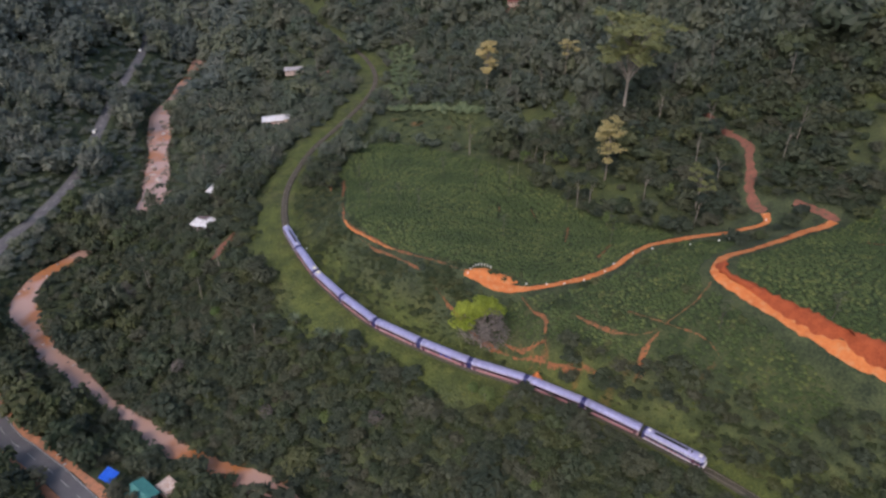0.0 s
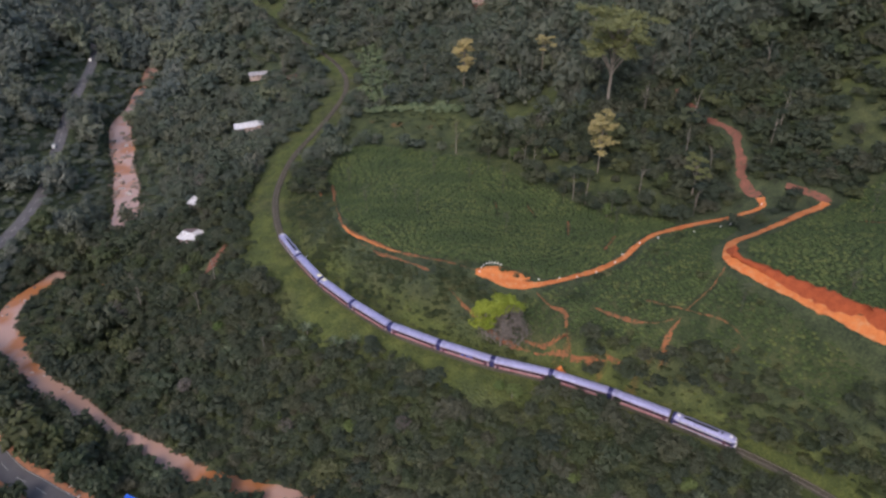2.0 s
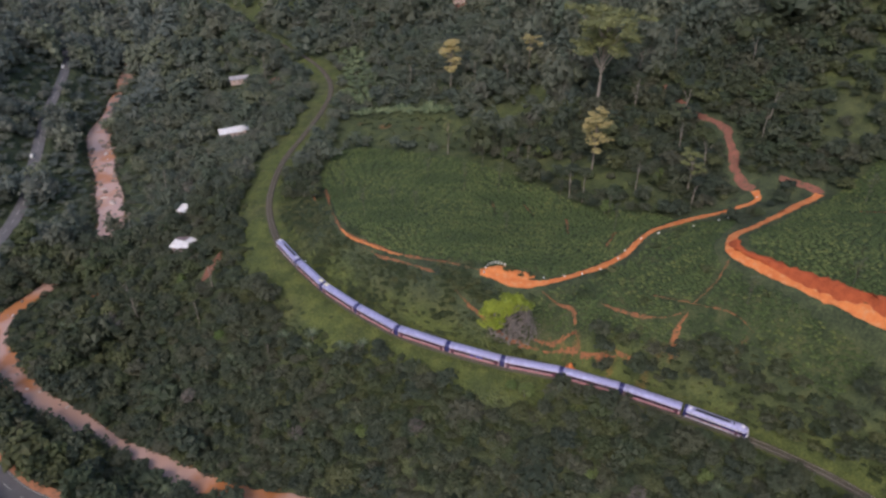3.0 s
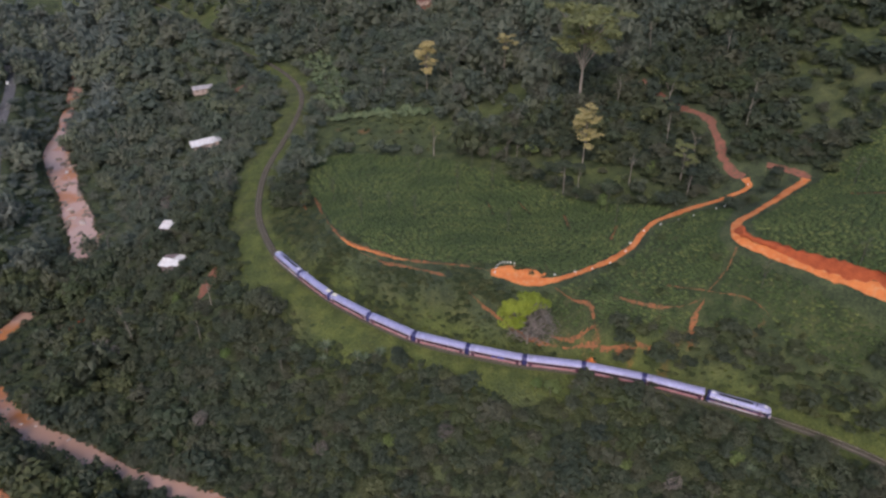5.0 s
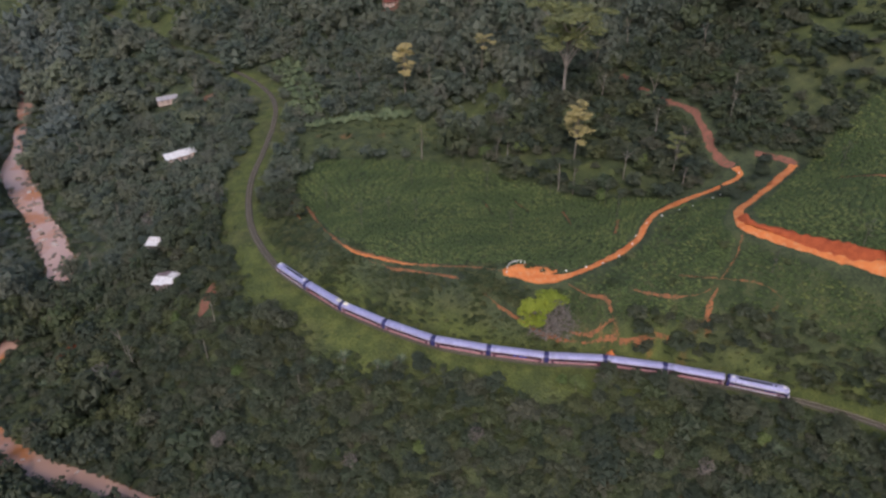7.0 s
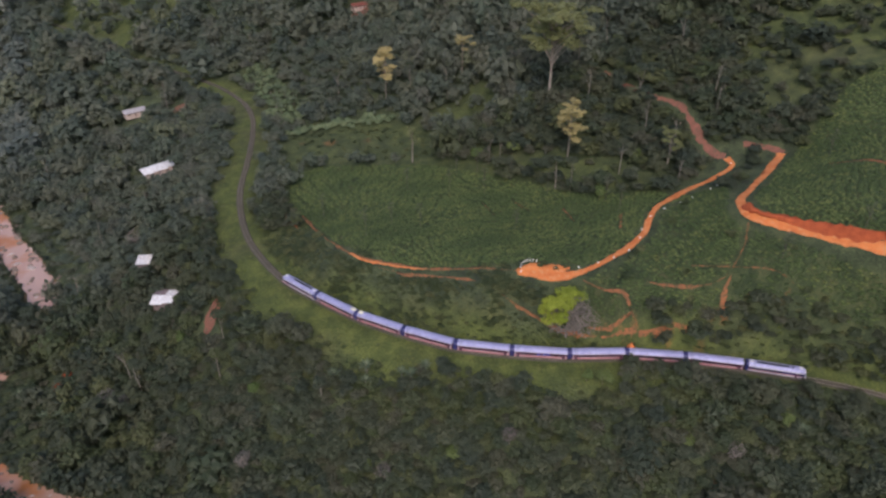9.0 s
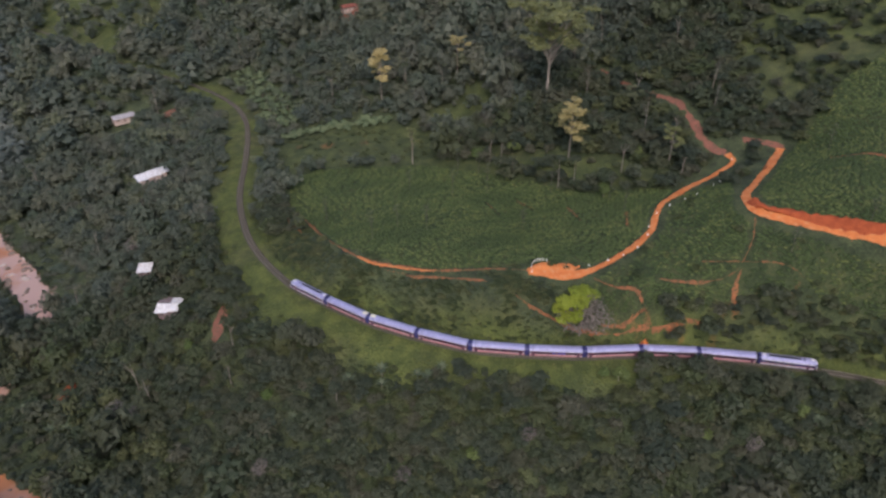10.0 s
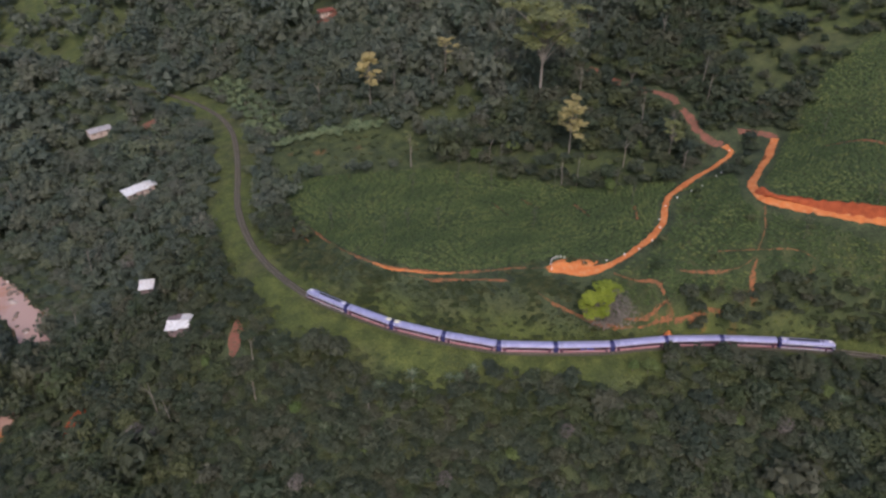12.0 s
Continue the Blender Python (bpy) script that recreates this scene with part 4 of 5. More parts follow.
# single trees that stand out
# growth that overhangs the river
bank_v = []
for s in (-1, 1):
    t = np.gradient(river_line[:, :2], axis=0)
    t /= np.linalg.norm(t, axis=1)[:, None]
    for reps in range(2):
        bank_v.append(river_line[:, :2] + np.stack([-t[:, 1], t[:, 0]], 1) * (s * (river_w + rng.uniform(0.6, 2.6, len(river_line))))[:, None] + rng.normal(0, 0.6, (len(river_line), 2)))
bp = np.vstack(bank_v)
bp = bp[(bp[:, 1] > 120) & (bp[:, 1] < 560) & (rng.uniform(0, 1, len(bp)) < 0.8)]
br = rng.uniform(0.8, 1.9, len(bp))
tagged(new("riverbank_shrubs", scatter_mesh("riverbank_shrubs", small, np.column_stack([bp, height(bp) + br * 0.5]), br, br * 0.8, FOREST, rng)), "dark green shrubs overhanging the muddy river", "shrubs", kind="stuff")


def lobed(r, lobes, n, crown_r, crown_h, leaf, tiers=1, narrow=0.35):
    """A crown of separate leafy lobes at the limbs' ends, in tiers that grow wider downward, with gaps between them."""
    parts, ends = [], []
    for k in range(lobes):
        tier = k % tiers
        share = 1 - narrow * (tiers - 1 - tier) / max(1, tiers - 1) if tiers > 1 else 1
        a = 2.4 * k + r.uniform(-0.4, 0.4)
        d = crown_r * share * math.sqrt((k + 0.3) / lobes) * r.uniform(0.75, 1.0)
        z = crown_h * ((0.5 - tier / tiers) if tiers > 1 else 0.25 * (1 - (d / crown_r) ** 2)) + r.normal(0, crown_h * 0.06)
        size = crown_r * r.uniform(0.26, 0.42) * (1.15 - 0.35 * d / crown_r)
        v, f = crown(r, n // lobes, 5, 0.5, leaf, 0.75, low=-0.5, core=0.25)
        at = np.array([d * math.cos(a), d * math.sin(a), z])
        parts.append((v * [size, size, size * 0.62] + at, f))
        ends.append(at)
    return join(parts), ends


def lone_tree(x, y, tall, crown_r, crown_h, mat, label, r, n=900, lobes=12, tiers=1, thick=0.3, leaf=0.2, narrow=0.35, bark=BARK):
    z = float(height([(x, y)])[0])
    t = thing("tree", pose(x, y, z), label, "tree")
    (v, f), ends = lobed(r, lobes, n, crown_r, crown_h, leaf, tiers, narrow)
    mid = tall - crown_h * 0.5
    h = np.linspace(0, 1, 6)
    bend = r.normal(0, 0.012, 2) * tall
    stem = np.column_stack([bend[0] * h ** 2, bend[1] * h ** 2, (tall - crown_h * 0.35) * h - 0.5])
    wood = [tube(stem, thick * (1.3 - 1.0 * h), 7)]
    for e in ends:
        k = np.linspace(0, 1, 4)[:, None]
        top = e + [0, 0, mid - 0.2]
        b0 = max(0.4 * tall, top[2] - 0.45 * crown_h - 0.4 * float(np.hypot(*e[:2])))
        low = np.array([bend[0] * (b0 / tall) ** 2, bend[1] * (b0 / tall) ** 2, b0])
        wood.append(tube(low + (top - low) * k + np.array([0, 0, 0.12 * crown_h]) * np.sin(k * np.pi), thick * 0.4 * (1.05 - 0.75 * k[:, 0]), 5))
    part("trunk", fast_mesh("trunk", *join(wood), bark, smooth=True), t)
    part("crown", fast_mesh("crown", v + [0, 0, mid], f, mat, np.zeros(len(v))), t)
    return t


lone_tree(31, 394, 29, 10, 17, PALE, "pale yellow-leaved tree on a thin trunk", np.random.default_rng(1), 1300, 20, 4, narrow=0.75)
lone_tree(74, 381, 24, 8, 8, PALE, "small pale yellow-leaved tree on a slender trunk", np.random.default_rng(2), 700, 9, 2)
lone_tree(92, 317, 50, 19, 20, UMBRELLA, "tall spreading olive-green umbrella tree with pale trunk", np.random.default_rng(3), 3600, 30, 2, 0.75, 0.17, -0.2)
lone_tree(76, 274, 28, 9, 18, PALE, "layered pale yellow tree before the dark woods", np.random.default_rng(4), 1300, 17, 4, narrow=0.45)
lone_tree(104, 238, 17, 7, 10, UMBRELLA, "thin light green tree at the field's edge", np.random.default_rng(5), 700, 10, 3)
lone_tree(18, 326, 19, 5, 9, UMBRELLA, "slender pale tree with sparse leaves", np.random.default_rng(6), 420, 9, 3)
# slender dark shade trees scattered in the tea
SHADE_TREES = [(-29, 267, 13), (-7, 260, 12), (19, 285, 13), (-37, 303, 12), (70, 236, 13), (58, 262, 14), (-16, 270, 11), (50, 282, 12), (40, 297, 13), (85, 158, 11), (150, 196, 12), (68, 224, 12), (34, 279, 15), (31, 302, 13), (28, 240, 10), (4, 300, 11), (112, 150, 10)]
for k, (x, y, tall) in enumerate(SHADE_TREES):
    tagged(lone_tree(x, y, tall, 2.3, tall * 0.62, SHADE, "slender grey-green shade tree standing in the tea", np.random.default_rng(500 + k), 300, 10, 4, 0.11, 0.28, bark=DARKBARK), group="shade trees in the tea")


def half_bare_tree():
    """Lime-green at the top, grey leafless twigs below."""
    r = np.random.default_rng(11)
    z = float(height([(16, 183)])[0])
    t = thing("tree", pose(16, 183, z), "half-bare tree with lime green top and grey twigs", "tree")
    tv, tf = trunk_shape(r, 15, 0.35, 8, 0.34, 0.01)
    part("trunk", fast_mesh("trunk", tv, tf, BARK, smooth=True), t)
    v, f = crown(r, 2600, 14, 0.85, 0.034, 0.66, low=-1.2, core=0.02)
    part("bare_crown", fast_mesh("bare_crown", v * [9, 9, 9] + [1, 0, 10], f, TWIG, np.zeros(len(v))), t, "grey leafless twigs")
    for x, y, zz, s in ((-4.5, 2.5, 15.2, 4.6), (0.5, 3.5, 16.6, 4.8), (-7, -0.5, 12.2, 3.6), (4.5, 3, 15.8, 3.8), (-2.5, -0.5, 16.4, 3.8), (-6.8, 3.5, 12.8, 3.4), (-4.8, -3, 13.2, 3.0)):
        v, f = crown(r, 420, 7, 0.7, 0.11, 0.75, low=-0.5, core=0.4)
        part("crown", fast_mesh("crown", v * [s, s, s * 0.75] + [x, y, zz], f, LIME, np.zeros(len(v))), t, "lime green young leaves")


half_bare_tree()


# bare pale trunks that rise from the woods
for k, (x, y, tall) in enumerate(((-131, 258, 19), (-95, 250, 13), (-84, 486, 22), (-160, 470, 24), (62, 262, 15), (40, 318, 13), (52, 296, 12), (110, 262, 18), (-135, 366, 20), (-128, 250, 16), (118, 330, 20), (108, 345, 22), (48, 300, 14), (66, 256, 15), (86, 248, 16), (100, 226, 12), (114, 246, 15), (140, 250, 16), (150, 262, 18), (120, 282, 20), (104, 300, 22), (60, 372, 20), (44, 388, 19), (88, 352, 22), (136, 330, 22), (160, 300, 20), (10, 420, 18), (-20, 520, 20), (-100, 236, 13), (-70, 205, 9), (-148, 330, 18), (-110, 370, 17))):
    r = np.random.default_rng(300 + k)
    z = float(height([(x, y)])[0])
    t = thing("tree", pose(x, y, z), "slim tree with a bare pale trunk and small crown", "tree", "slim pale-trunked trees")
    tv, tf = trunk_shape(r, tall, 0.2, 4, 0.16, 0.04)
    part("trunk", fast_mesh("trunk", tv, tf, BARK, smooth=True), t)
    v, f = crown(r, 130, 6, 0.7, 0.2, 0.6, core=0.3)
    part("crown", fast_mesh("crown", v * [3, 3, 2.6] + [0, 0, tall + 0.5], f, FOREST, np.full(len(v), 0.6)), t)


# leafless grey trees and bright young ones among the dark woods
odd = np.random.default_rng(41)
for k, (x, y, s) in enumerate(((-140, 250, 4.5), (-134, 246, 3.5), (-60, 172, 3.2), (-20, 160, 3.0), (-100, 200, 3.5), (40, 122, 3.2), (-86, 330, 3.6), (-120, 350, 4.0), (60, 330, 4.5))):
    z = float(height([(x, y)])[0])
    t = thing("tree", pose(x, y, z), "leafless grey-brown tree among dark woods", "tree", "leafless trees in the woods")
    tv, tf = trunk_shape(odd, s * 1.6, 0.14, 6, 0.4)
    part("trunk", fast_mesh("trunk", tv, tf, BARK, smooth=True), t)
    v, f = crown(odd, 420, 7, 0.9, 0.06, 0.6, low=-0.8, core=0.02)
    part("bare_crown", fast_mesh("bare_crown", v * [s, s, s] + [0, 0, s * 1.7], f, TWIG, np.zeros(len(v))), t, "grey leafless twigs")
for k, (x, y, s) in enumerate(((-38, 166, 3.0), (-64, 178, 2.6), (16, 160.5, 3.4), (12, 164, 2.4), (-90, 222, 3), (-76, 196, 2.4), (30, 132, 2.6), (60, 122, 2.8), (-110, 262, 3), (-92, 300, 3.2), (-140, 215, 3), (22, 112, 2.6), (-60, 340, 2.6), (60, 298, 4), (44, 306, 4), (70, 240, 3.5), (96, 250, 3.6))):
    z = float(height([(x, y)])[0])
    t = thing("tree", pose(x, y, z), "small bright green young tree on the slope", "tree", "young bright trees")
    tv, tf = trunk_shape(odd, s * 1.2, 0.1)
    part("trunk", fast_mesh("trunk", tv, tf, BARK, smooth=True), t)
    v, f = crown(odd, 170, 6, 0.8, 0.15, 0.6)
    part("crown", fast_mesh("crown", v * [s, s, s] + [0, 0, s * 1.15], f, YOUNG, np.zeros(len(v))), t)


# banana plants: a stem and arching leaves, each leaf a part
def banana_leaf():
    k = np.linspace(0, 1, 5)
    x, z = 2.7 * k, 1.7 * k - 2.1 * k ** 2
    w = 0.42 * np.array([0.35, 0.9, 1.0, 0.75, 0.08])
    v = np.concatenate([np.column_stack([x, -w, z - w * 0.3]), np.column_stack([x, 0 * w, z]), np.column_stack([x, w, z - w * 0.3])])
    f = [(i, i + 1, 5 + i + 1, 5 + i) for i in range(4)] + [(5 + i, 5 + i + 1, 10 + i + 1, 10 + i) for i in range(4)]
    return fast_mesh("leaf", v, np.array(f), BANANA, np.zeros(15), smooth=True)


LEAF = banana_leaf()
STEM = fast_mesh("stem", *tube([(0, 0, -0.3), (0.05, 0, 1.2), (0.1, 0.05, 2.6)], [0.2, 0.17, 0.1], 6), BARK, smooth=True)
BANANAS = [(-161, 263), (-158, 258), (-164, 261), (-173, 279), (-35, 193), (-43, 196), (-41, 193), (-53, 204), (-55, 200), (-64, 208), (-76, 217), (-134, 222), (-1, 156), (44, 134), (-85, 210), (62, 117), (58, 106), (-100, 164), (-102, 160), (-104, 163)]
patch = np.random.default_rng(17)
for x, y in patch.uniform(0, 1, (34, 2)):
    BANANAS.append((-30 + 17 * x + 8 * (1 - y), 418 + 72 * y))
for x, y in patch.uniform(0, 1, (26, 2)):
    BANANAS.append((-92 + 34 * x, 420 + 66 * y))
first = None
for x, y in BANANAS:
    z = float(height([(x, y)])[0])
    at = pose(x, y, z + 0.9, 0, 0, patch.uniform(0, 360)) @ Matrix.Scale(float(patch.uniform(0.85, 1.25)), 4)
    if first is None:
        first = thing("banana_plant", at, "light green banana plant with long arching leaves", "banana plant", "banana plants")
        part("stem", STEM, first)
        for i in range(9):
            part("leaf", LEAF, first, at=pose(0.1, 0.05, 2.4 - 0.1 * (i % 3), 0, -18 - 14 * (i % 3), i * 137.5))
    else:
        c = copy_thing(first, pose(0, 0, 0))
        c.matrix_world = at

# ---- the train ----
def extrude(profile, x0, x1, steps=(0.0, 1.0), pinch=None):
    """A closed outline in y, z drawn out along x. pinch: for each step a scale of the outline about (0, 0.9)."""
    p = np.array(profile, float)
    k = len(p)
    rows = []
    for i, s in enumerate(steps):
        q = p.copy()
        if pinch:
            q = (q - [0, 0.9]) * pinch[i] + [0, 0.9]
        rows.append(np.column_stack([np.full(k, x0 + (x1 - x0) * s), q]))
    v = np.vstack(rows)
    f = [(i * k + j, i * k + (j + 1) % k, (i + 1) * k + (j + 1) % k, (i + 1) * k + j) for i in range(len(steps) - 1) for j in range(k)]
    f += [tuple(range(k))[::-1], tuple(range((len(steps) - 1) * k, len(steps) * k))]
    return v, f


def prism(name, profile, x0, x1, mat, **more):
    return mesh_data(name, *extrude(profile, x0, x1, **more), mat)


SIDE = [(-1.43, 0.95), (1.43, 0.95), (1.45, 1.6), (1.44, 2.6), (1.36, 3.05), (-1.36, 3.05), (-1.44, 2.6), (-1.45, 1.6)]
ROOF = [(-1.38, 3.05), (1.38, 3.05), (1.36, 3.25), (1.15, 3.58), (0.75, 3.78), (0.25, 3.87), (-0.25, 3.87), (-0.75, 3.78), (-1.15, 3.58), (-1.36, 3.25)]
HALF = 9.2


def band(y_side, x0, x1, z0, z1, out=0.012, depth=0.03):
    a, b_ = sorted((y_side * (1.452 + out), y_side * (1.452 + out - depth)))
    return box(x0, x1, a, b_, z0, z1)


def bogie(parent, x):
    b_ = part("bogie", finish("bogie", box(-1.5, 1.5, -1.1, 1.1, 0.42, 0.72, 0.04), T_UNDER), parent, at=pose(x, 0, 0))
    for ax in (-1.15, 1.15):
        for s in (-1, 1):
            v, f = tube([(0, -0.07, 0), (0, 0.07, 0)], [0.45, 0.45], 14)
            f = [tuple(q) for q in f] + [tuple(range(14))[::-1], tuple(range(14, 28))]
            part("wheel", mesh_data("wheel", v, f, STEEL), b_, at=pose(ax, s * 0.84, 0.69))


def passenger_car(label, poster=False, pale_ends=()):
    t = thing("railway_carriage", pose(0, 0, 0), label, "railway carriage", "carriages of the train")
    part("body", prism("body", SIDE, -HALF, HALF, T_MAROON), t)
    part("roof", prism("roof", ROOF, -HALF, HALF, T_ROOF), t, "silver-lavender curved roof")
    part("underframe", finish("underframe", box(-6.0, 6.0, -1.15, 1.15, 0.5, 0.95, 0.05), T_UNDER), t)
    for s in (-1, 1):
        part("lower_band", finish("lower_band", band(s, -HALF + 0.05, HALF - 0.05, 1.05, 1.66), T_RED), t, "faded red lower band")
        part("white_line", finish("white_line", band(s, -HALF + 0.05, HALF - 0.05, 1.69, 1.75), T_WHITE), t)
        part("eaves_line", finish("eaves_line", band(s, -HALF + 0.05, HALF - 0.05, 2.93, 3.02, -0.05), T_WHITE), t)
        for x in (-7.9, 7.9):
            part("door", finish("door", band(s, x - 0.55, x + 0.55, 1.0, 2.85, 0.02), T_CREAM if x == 0 else T_MAROON), t)
        for i in range(10):
            x = -6.6 + i * 1.4 + (0.3 if i > 4 else -0.3)
            part("window_pane", finish("window_pane", band(s, x - 0.45, x + 0.45, 2.0, 2.7, 0.018), T_POSTER if poster and 2 < i < 6 else GLASSY), t)
        for x in (-HALF + 0.4, HALF - 0.4):
            part("end_grab_rail", finish("end_grab_rail", band(s, x - 0.05, x + 0.05, 1.1, 2.8, 0.03), T_WHITE), t)
    for x in range(-7, 8, 2):
        part("roof_vent", finish("roof_vent", box(x - 0.3, x + 0.3, -0.22, 0.22, 3.84, 3.97, 0.03), T_ROOF), t)
    for x in pale_ends:
        part("roof_panel", finish("roof_panel", box(x - 1.0, x + 1.0, -0.75, 0.6, 3.82, 3.95, 0.04), T_CREAM), t, "pale cream roof panel")
    part("gangway", prism("gangway", [(-1.3, 0.9), (1.3, 0.9), (1.3, 3.25), (0.95, 3.7), (-0.95, 3.7), (-1.3, 3.25)], HALF, HALF + 1.62, T_BLUE), t, "dark blue gangway bellows")
    bogie(t, -6.8)
    bogie(t, 6.8)
    return t


def power_car(label):
    """The end car: its nose is at +x."""
    t = thing("power_car", pose(0, 0, 0), label, "locomotive", "power cars of the train")
    part("body", prism("body", SIDE, -HALF, HALF, T_BLUE, steps=(0, 0.93, 0.975, 1.0), pinch=(1, 1, 0.95, 0.8)), t)
    part("roof", prism("roof", ROOF, -HALF, HALF - 0.1, T_ROOF, steps=(0, 0.9, 0.96, 1.0), pinch=(1, 1, 0.95, 0.8)), t, "silver-lavender curved roof")
    part("nose", prism("nose", [(-1.2, 0.95), (1.2, 0.95), (1.25, 1.9), (-1.25, 1.9)], HALF - 0.5, HALF + 0.35, T_WHITE, steps=(0, 0.6, 1), pinch=(1.1, 1.0, 0.82)), t, "white rounded nose")
    part("windscreen", finish("windscreen", box(HALF - 0.28, HALF + 0.1, -0.95, 0.95, 2.1, 2.75, 0.05), GLASSY), t)
    part("forehead", finish("forehead", box(HALF - 0.7, HALF - 0.02, -0.8, 0.8, 3.0, 3.3, 0.08), T_WHITE), t)
    part("underframe", finish("underframe", box(-6.0, 6.0, -1.2, 1.2, 0.4, 0.95, 0.05), T_UNDER), t)
    part("buffer_beam", finish("buffer_beam", box(HALF - 0.2, HALF + 0.3, -1.2, 1.2, 0.5, 0.95, 0.05), T_RED), t)
    for s in (-1, 1):
        part("upper_line", finish("upper_line", band(s, -HALF + 0.05, HALF - 0.8, 2.72, 3.0, -0.02), T_WHITE), t, "white line below the eaves")
        part("lower_line", finish("lower_line", band(s, -HALF + 0.05, HALF - 0.8, 1.05, 1.35), T_WHITE), t, "white line along the sill")
        part("red_line", finish("red_line", band(s, -HALF + 0.05, HALF - 0.8, 1.5, 1.75), T_RED), t)
        part("headlight", finish("headlight", box(HALF + 0.2, HALF + 0.34, s * 0.8 - 0.14, s * 0.8 + 0.14, 1.5, 1.7, 0.03), T_CREAM), t)
        part("cab_window", finish("cab_window", band(s, HALF - 2.3, HALF - 1.3, 2.0, 2.65, 0.01), GLASSY), t)
        part("cab_door", finish("cab_door", band(s, HALF - 3.4, HALF - 2.6, 1.0, 2.7, 0.015), T_MAROON), t)
        for i in range(6):
            part("side_grille", finish("side_grille", band(s, -7.5 + i * 1.6, -6.4 + i * 1.6, 1.9, 2.6, 0.01), DARK), t)
    part("radiator_grille", finish("radiator_grille", box(-6.6, 5.2, -0.5, 0.3, 3.8, 3.97, 0.04), DARK), t, "dark roof radiator grille")
    for x in (-8.2, 4.2, 6.0, 7.6):
        part("roof_hatch", finish("roof_hatch", box(x - 0.5, x + 0.5, -0.5, 0.5, 3.8, 3.98, 0.05), T_WHITE if x < -8 or x > 7 else T_ROOF), t)
    bogie(t, -6.6)
    bogie(t, 6.6)
    return t


run = np.concatenate([[0], np.cumsum(np.linalg.norm(np.diff(rail_line, axis=0), axis=1))])


def on_line(s):
    return Vector([float(np.interp(s, run, rail_line[:, k])) for k in range(3)])


def place_car(ob, mid, back=False):
    a, b_ = on_line(mid - 6.8), on_line(mid + 6.8)
    along = (a - b_).normalized() if not back else (b_ - a).normalized()
    up_ = Vector((0, 0, 1))
    left = up_.cross(along).normalized()
    top = along.cross(left)
    c = (a + b_) / 2 + Vector((0, 0, 0.24))
    ob.matrix_world = Matrix(((along.x, left.x, top.x, c.x), (along.y, left.y, top.y, c.y), (along.z, left.z, top.z, c.z), (0, 0, 0, 1))) @ Matrix.Diagonal((1, 1.1, 1.05, 1))


head_d, head_k = away(np.array([(-66.2, 262.3)]), rail_line)
START, PITCH = float(run[head_k[0]]) + 0.3, 20.05
lead = power_car("blue and white power car leading the train")
place_car(lead, START + 10.0)
tail = copy_thing(lead, pose(0, 0, 0))
tagged(tail, "blue and white power car at the train's rear")
place_car(tail, START + 10.0 + 9 * PITCH, back=True)
plain = passenger_car("maroon and red carriage with a silver roof")
first_car = passenger_car("maroon and red carriage with a cream roof panel", pale_ends=(-8.2,))
second_car = passenger_car("maroon and red carriage with a cream roof panel", pale_ends=(8.2,))
poster_car = passenger_car("maroon and red carriage with a blue side panel", poster=True)
cars = [first_car, second_car, plain] + [copy_thing(plain, pose(0, 0, 0)) for _ in range(1)] + [poster_car] + [copy_thing(plain, pose(0, 0, 0)) for _ in range(3)]
for i, c in enumerate(cars):
    place_car(c, START + 10.0 + (i + 1) * PITCH)
for ob in (lead, tail):
    part("gangway", prism("gangway", [(-1.3, 0.9), (1.3, 0.9), (1.3, 3.25), (0.95, 3.7), (-0.95, 3.7), (-1.3, 3.25)], -HALF - 0.8, -HALF, T_BLUE), ob, "dark blue gangway bellows")


# ---- huts and small things ----
def sheet_roof(x0, x1, y0, y1, z0, z1, sag=0.0, waves=0.035):
    """A corrugated sheet that slopes along y, with a thickness."""
    n = max(8, int((x1 - x0) / 0.22))
    xs = np.linspace(x0, x1, n)
    wave = waves * np.where(np.arange(n) % 2 == 0, 1, -1)
    v = []
    for y, z in ((y0, z0), (y1, z1)):
        for d in (0, -0.06):
            v.append(np.column_stack([xs, np.full(n, y), z + wave + d]))
    v = np.vstack(v)
    f = []
    for i in range(n - 1):
        f += [(i, i + 1, 2 * n + i + 1, 2 * n + i), (n + i + 1, n + i, 3 * n + i, 3 * n + i + 1), (n + i, n + i + 1, i + 1, i), (2 * n + i, 2 * n + i + 1, 3 * n + i + 1, 3 * n + i)]
    f += [(0, 2 * n, 3 * n, n), (n - 1, 2 * n - 1, 4 * n - 1, 3 * n - 1)]
    return v, f


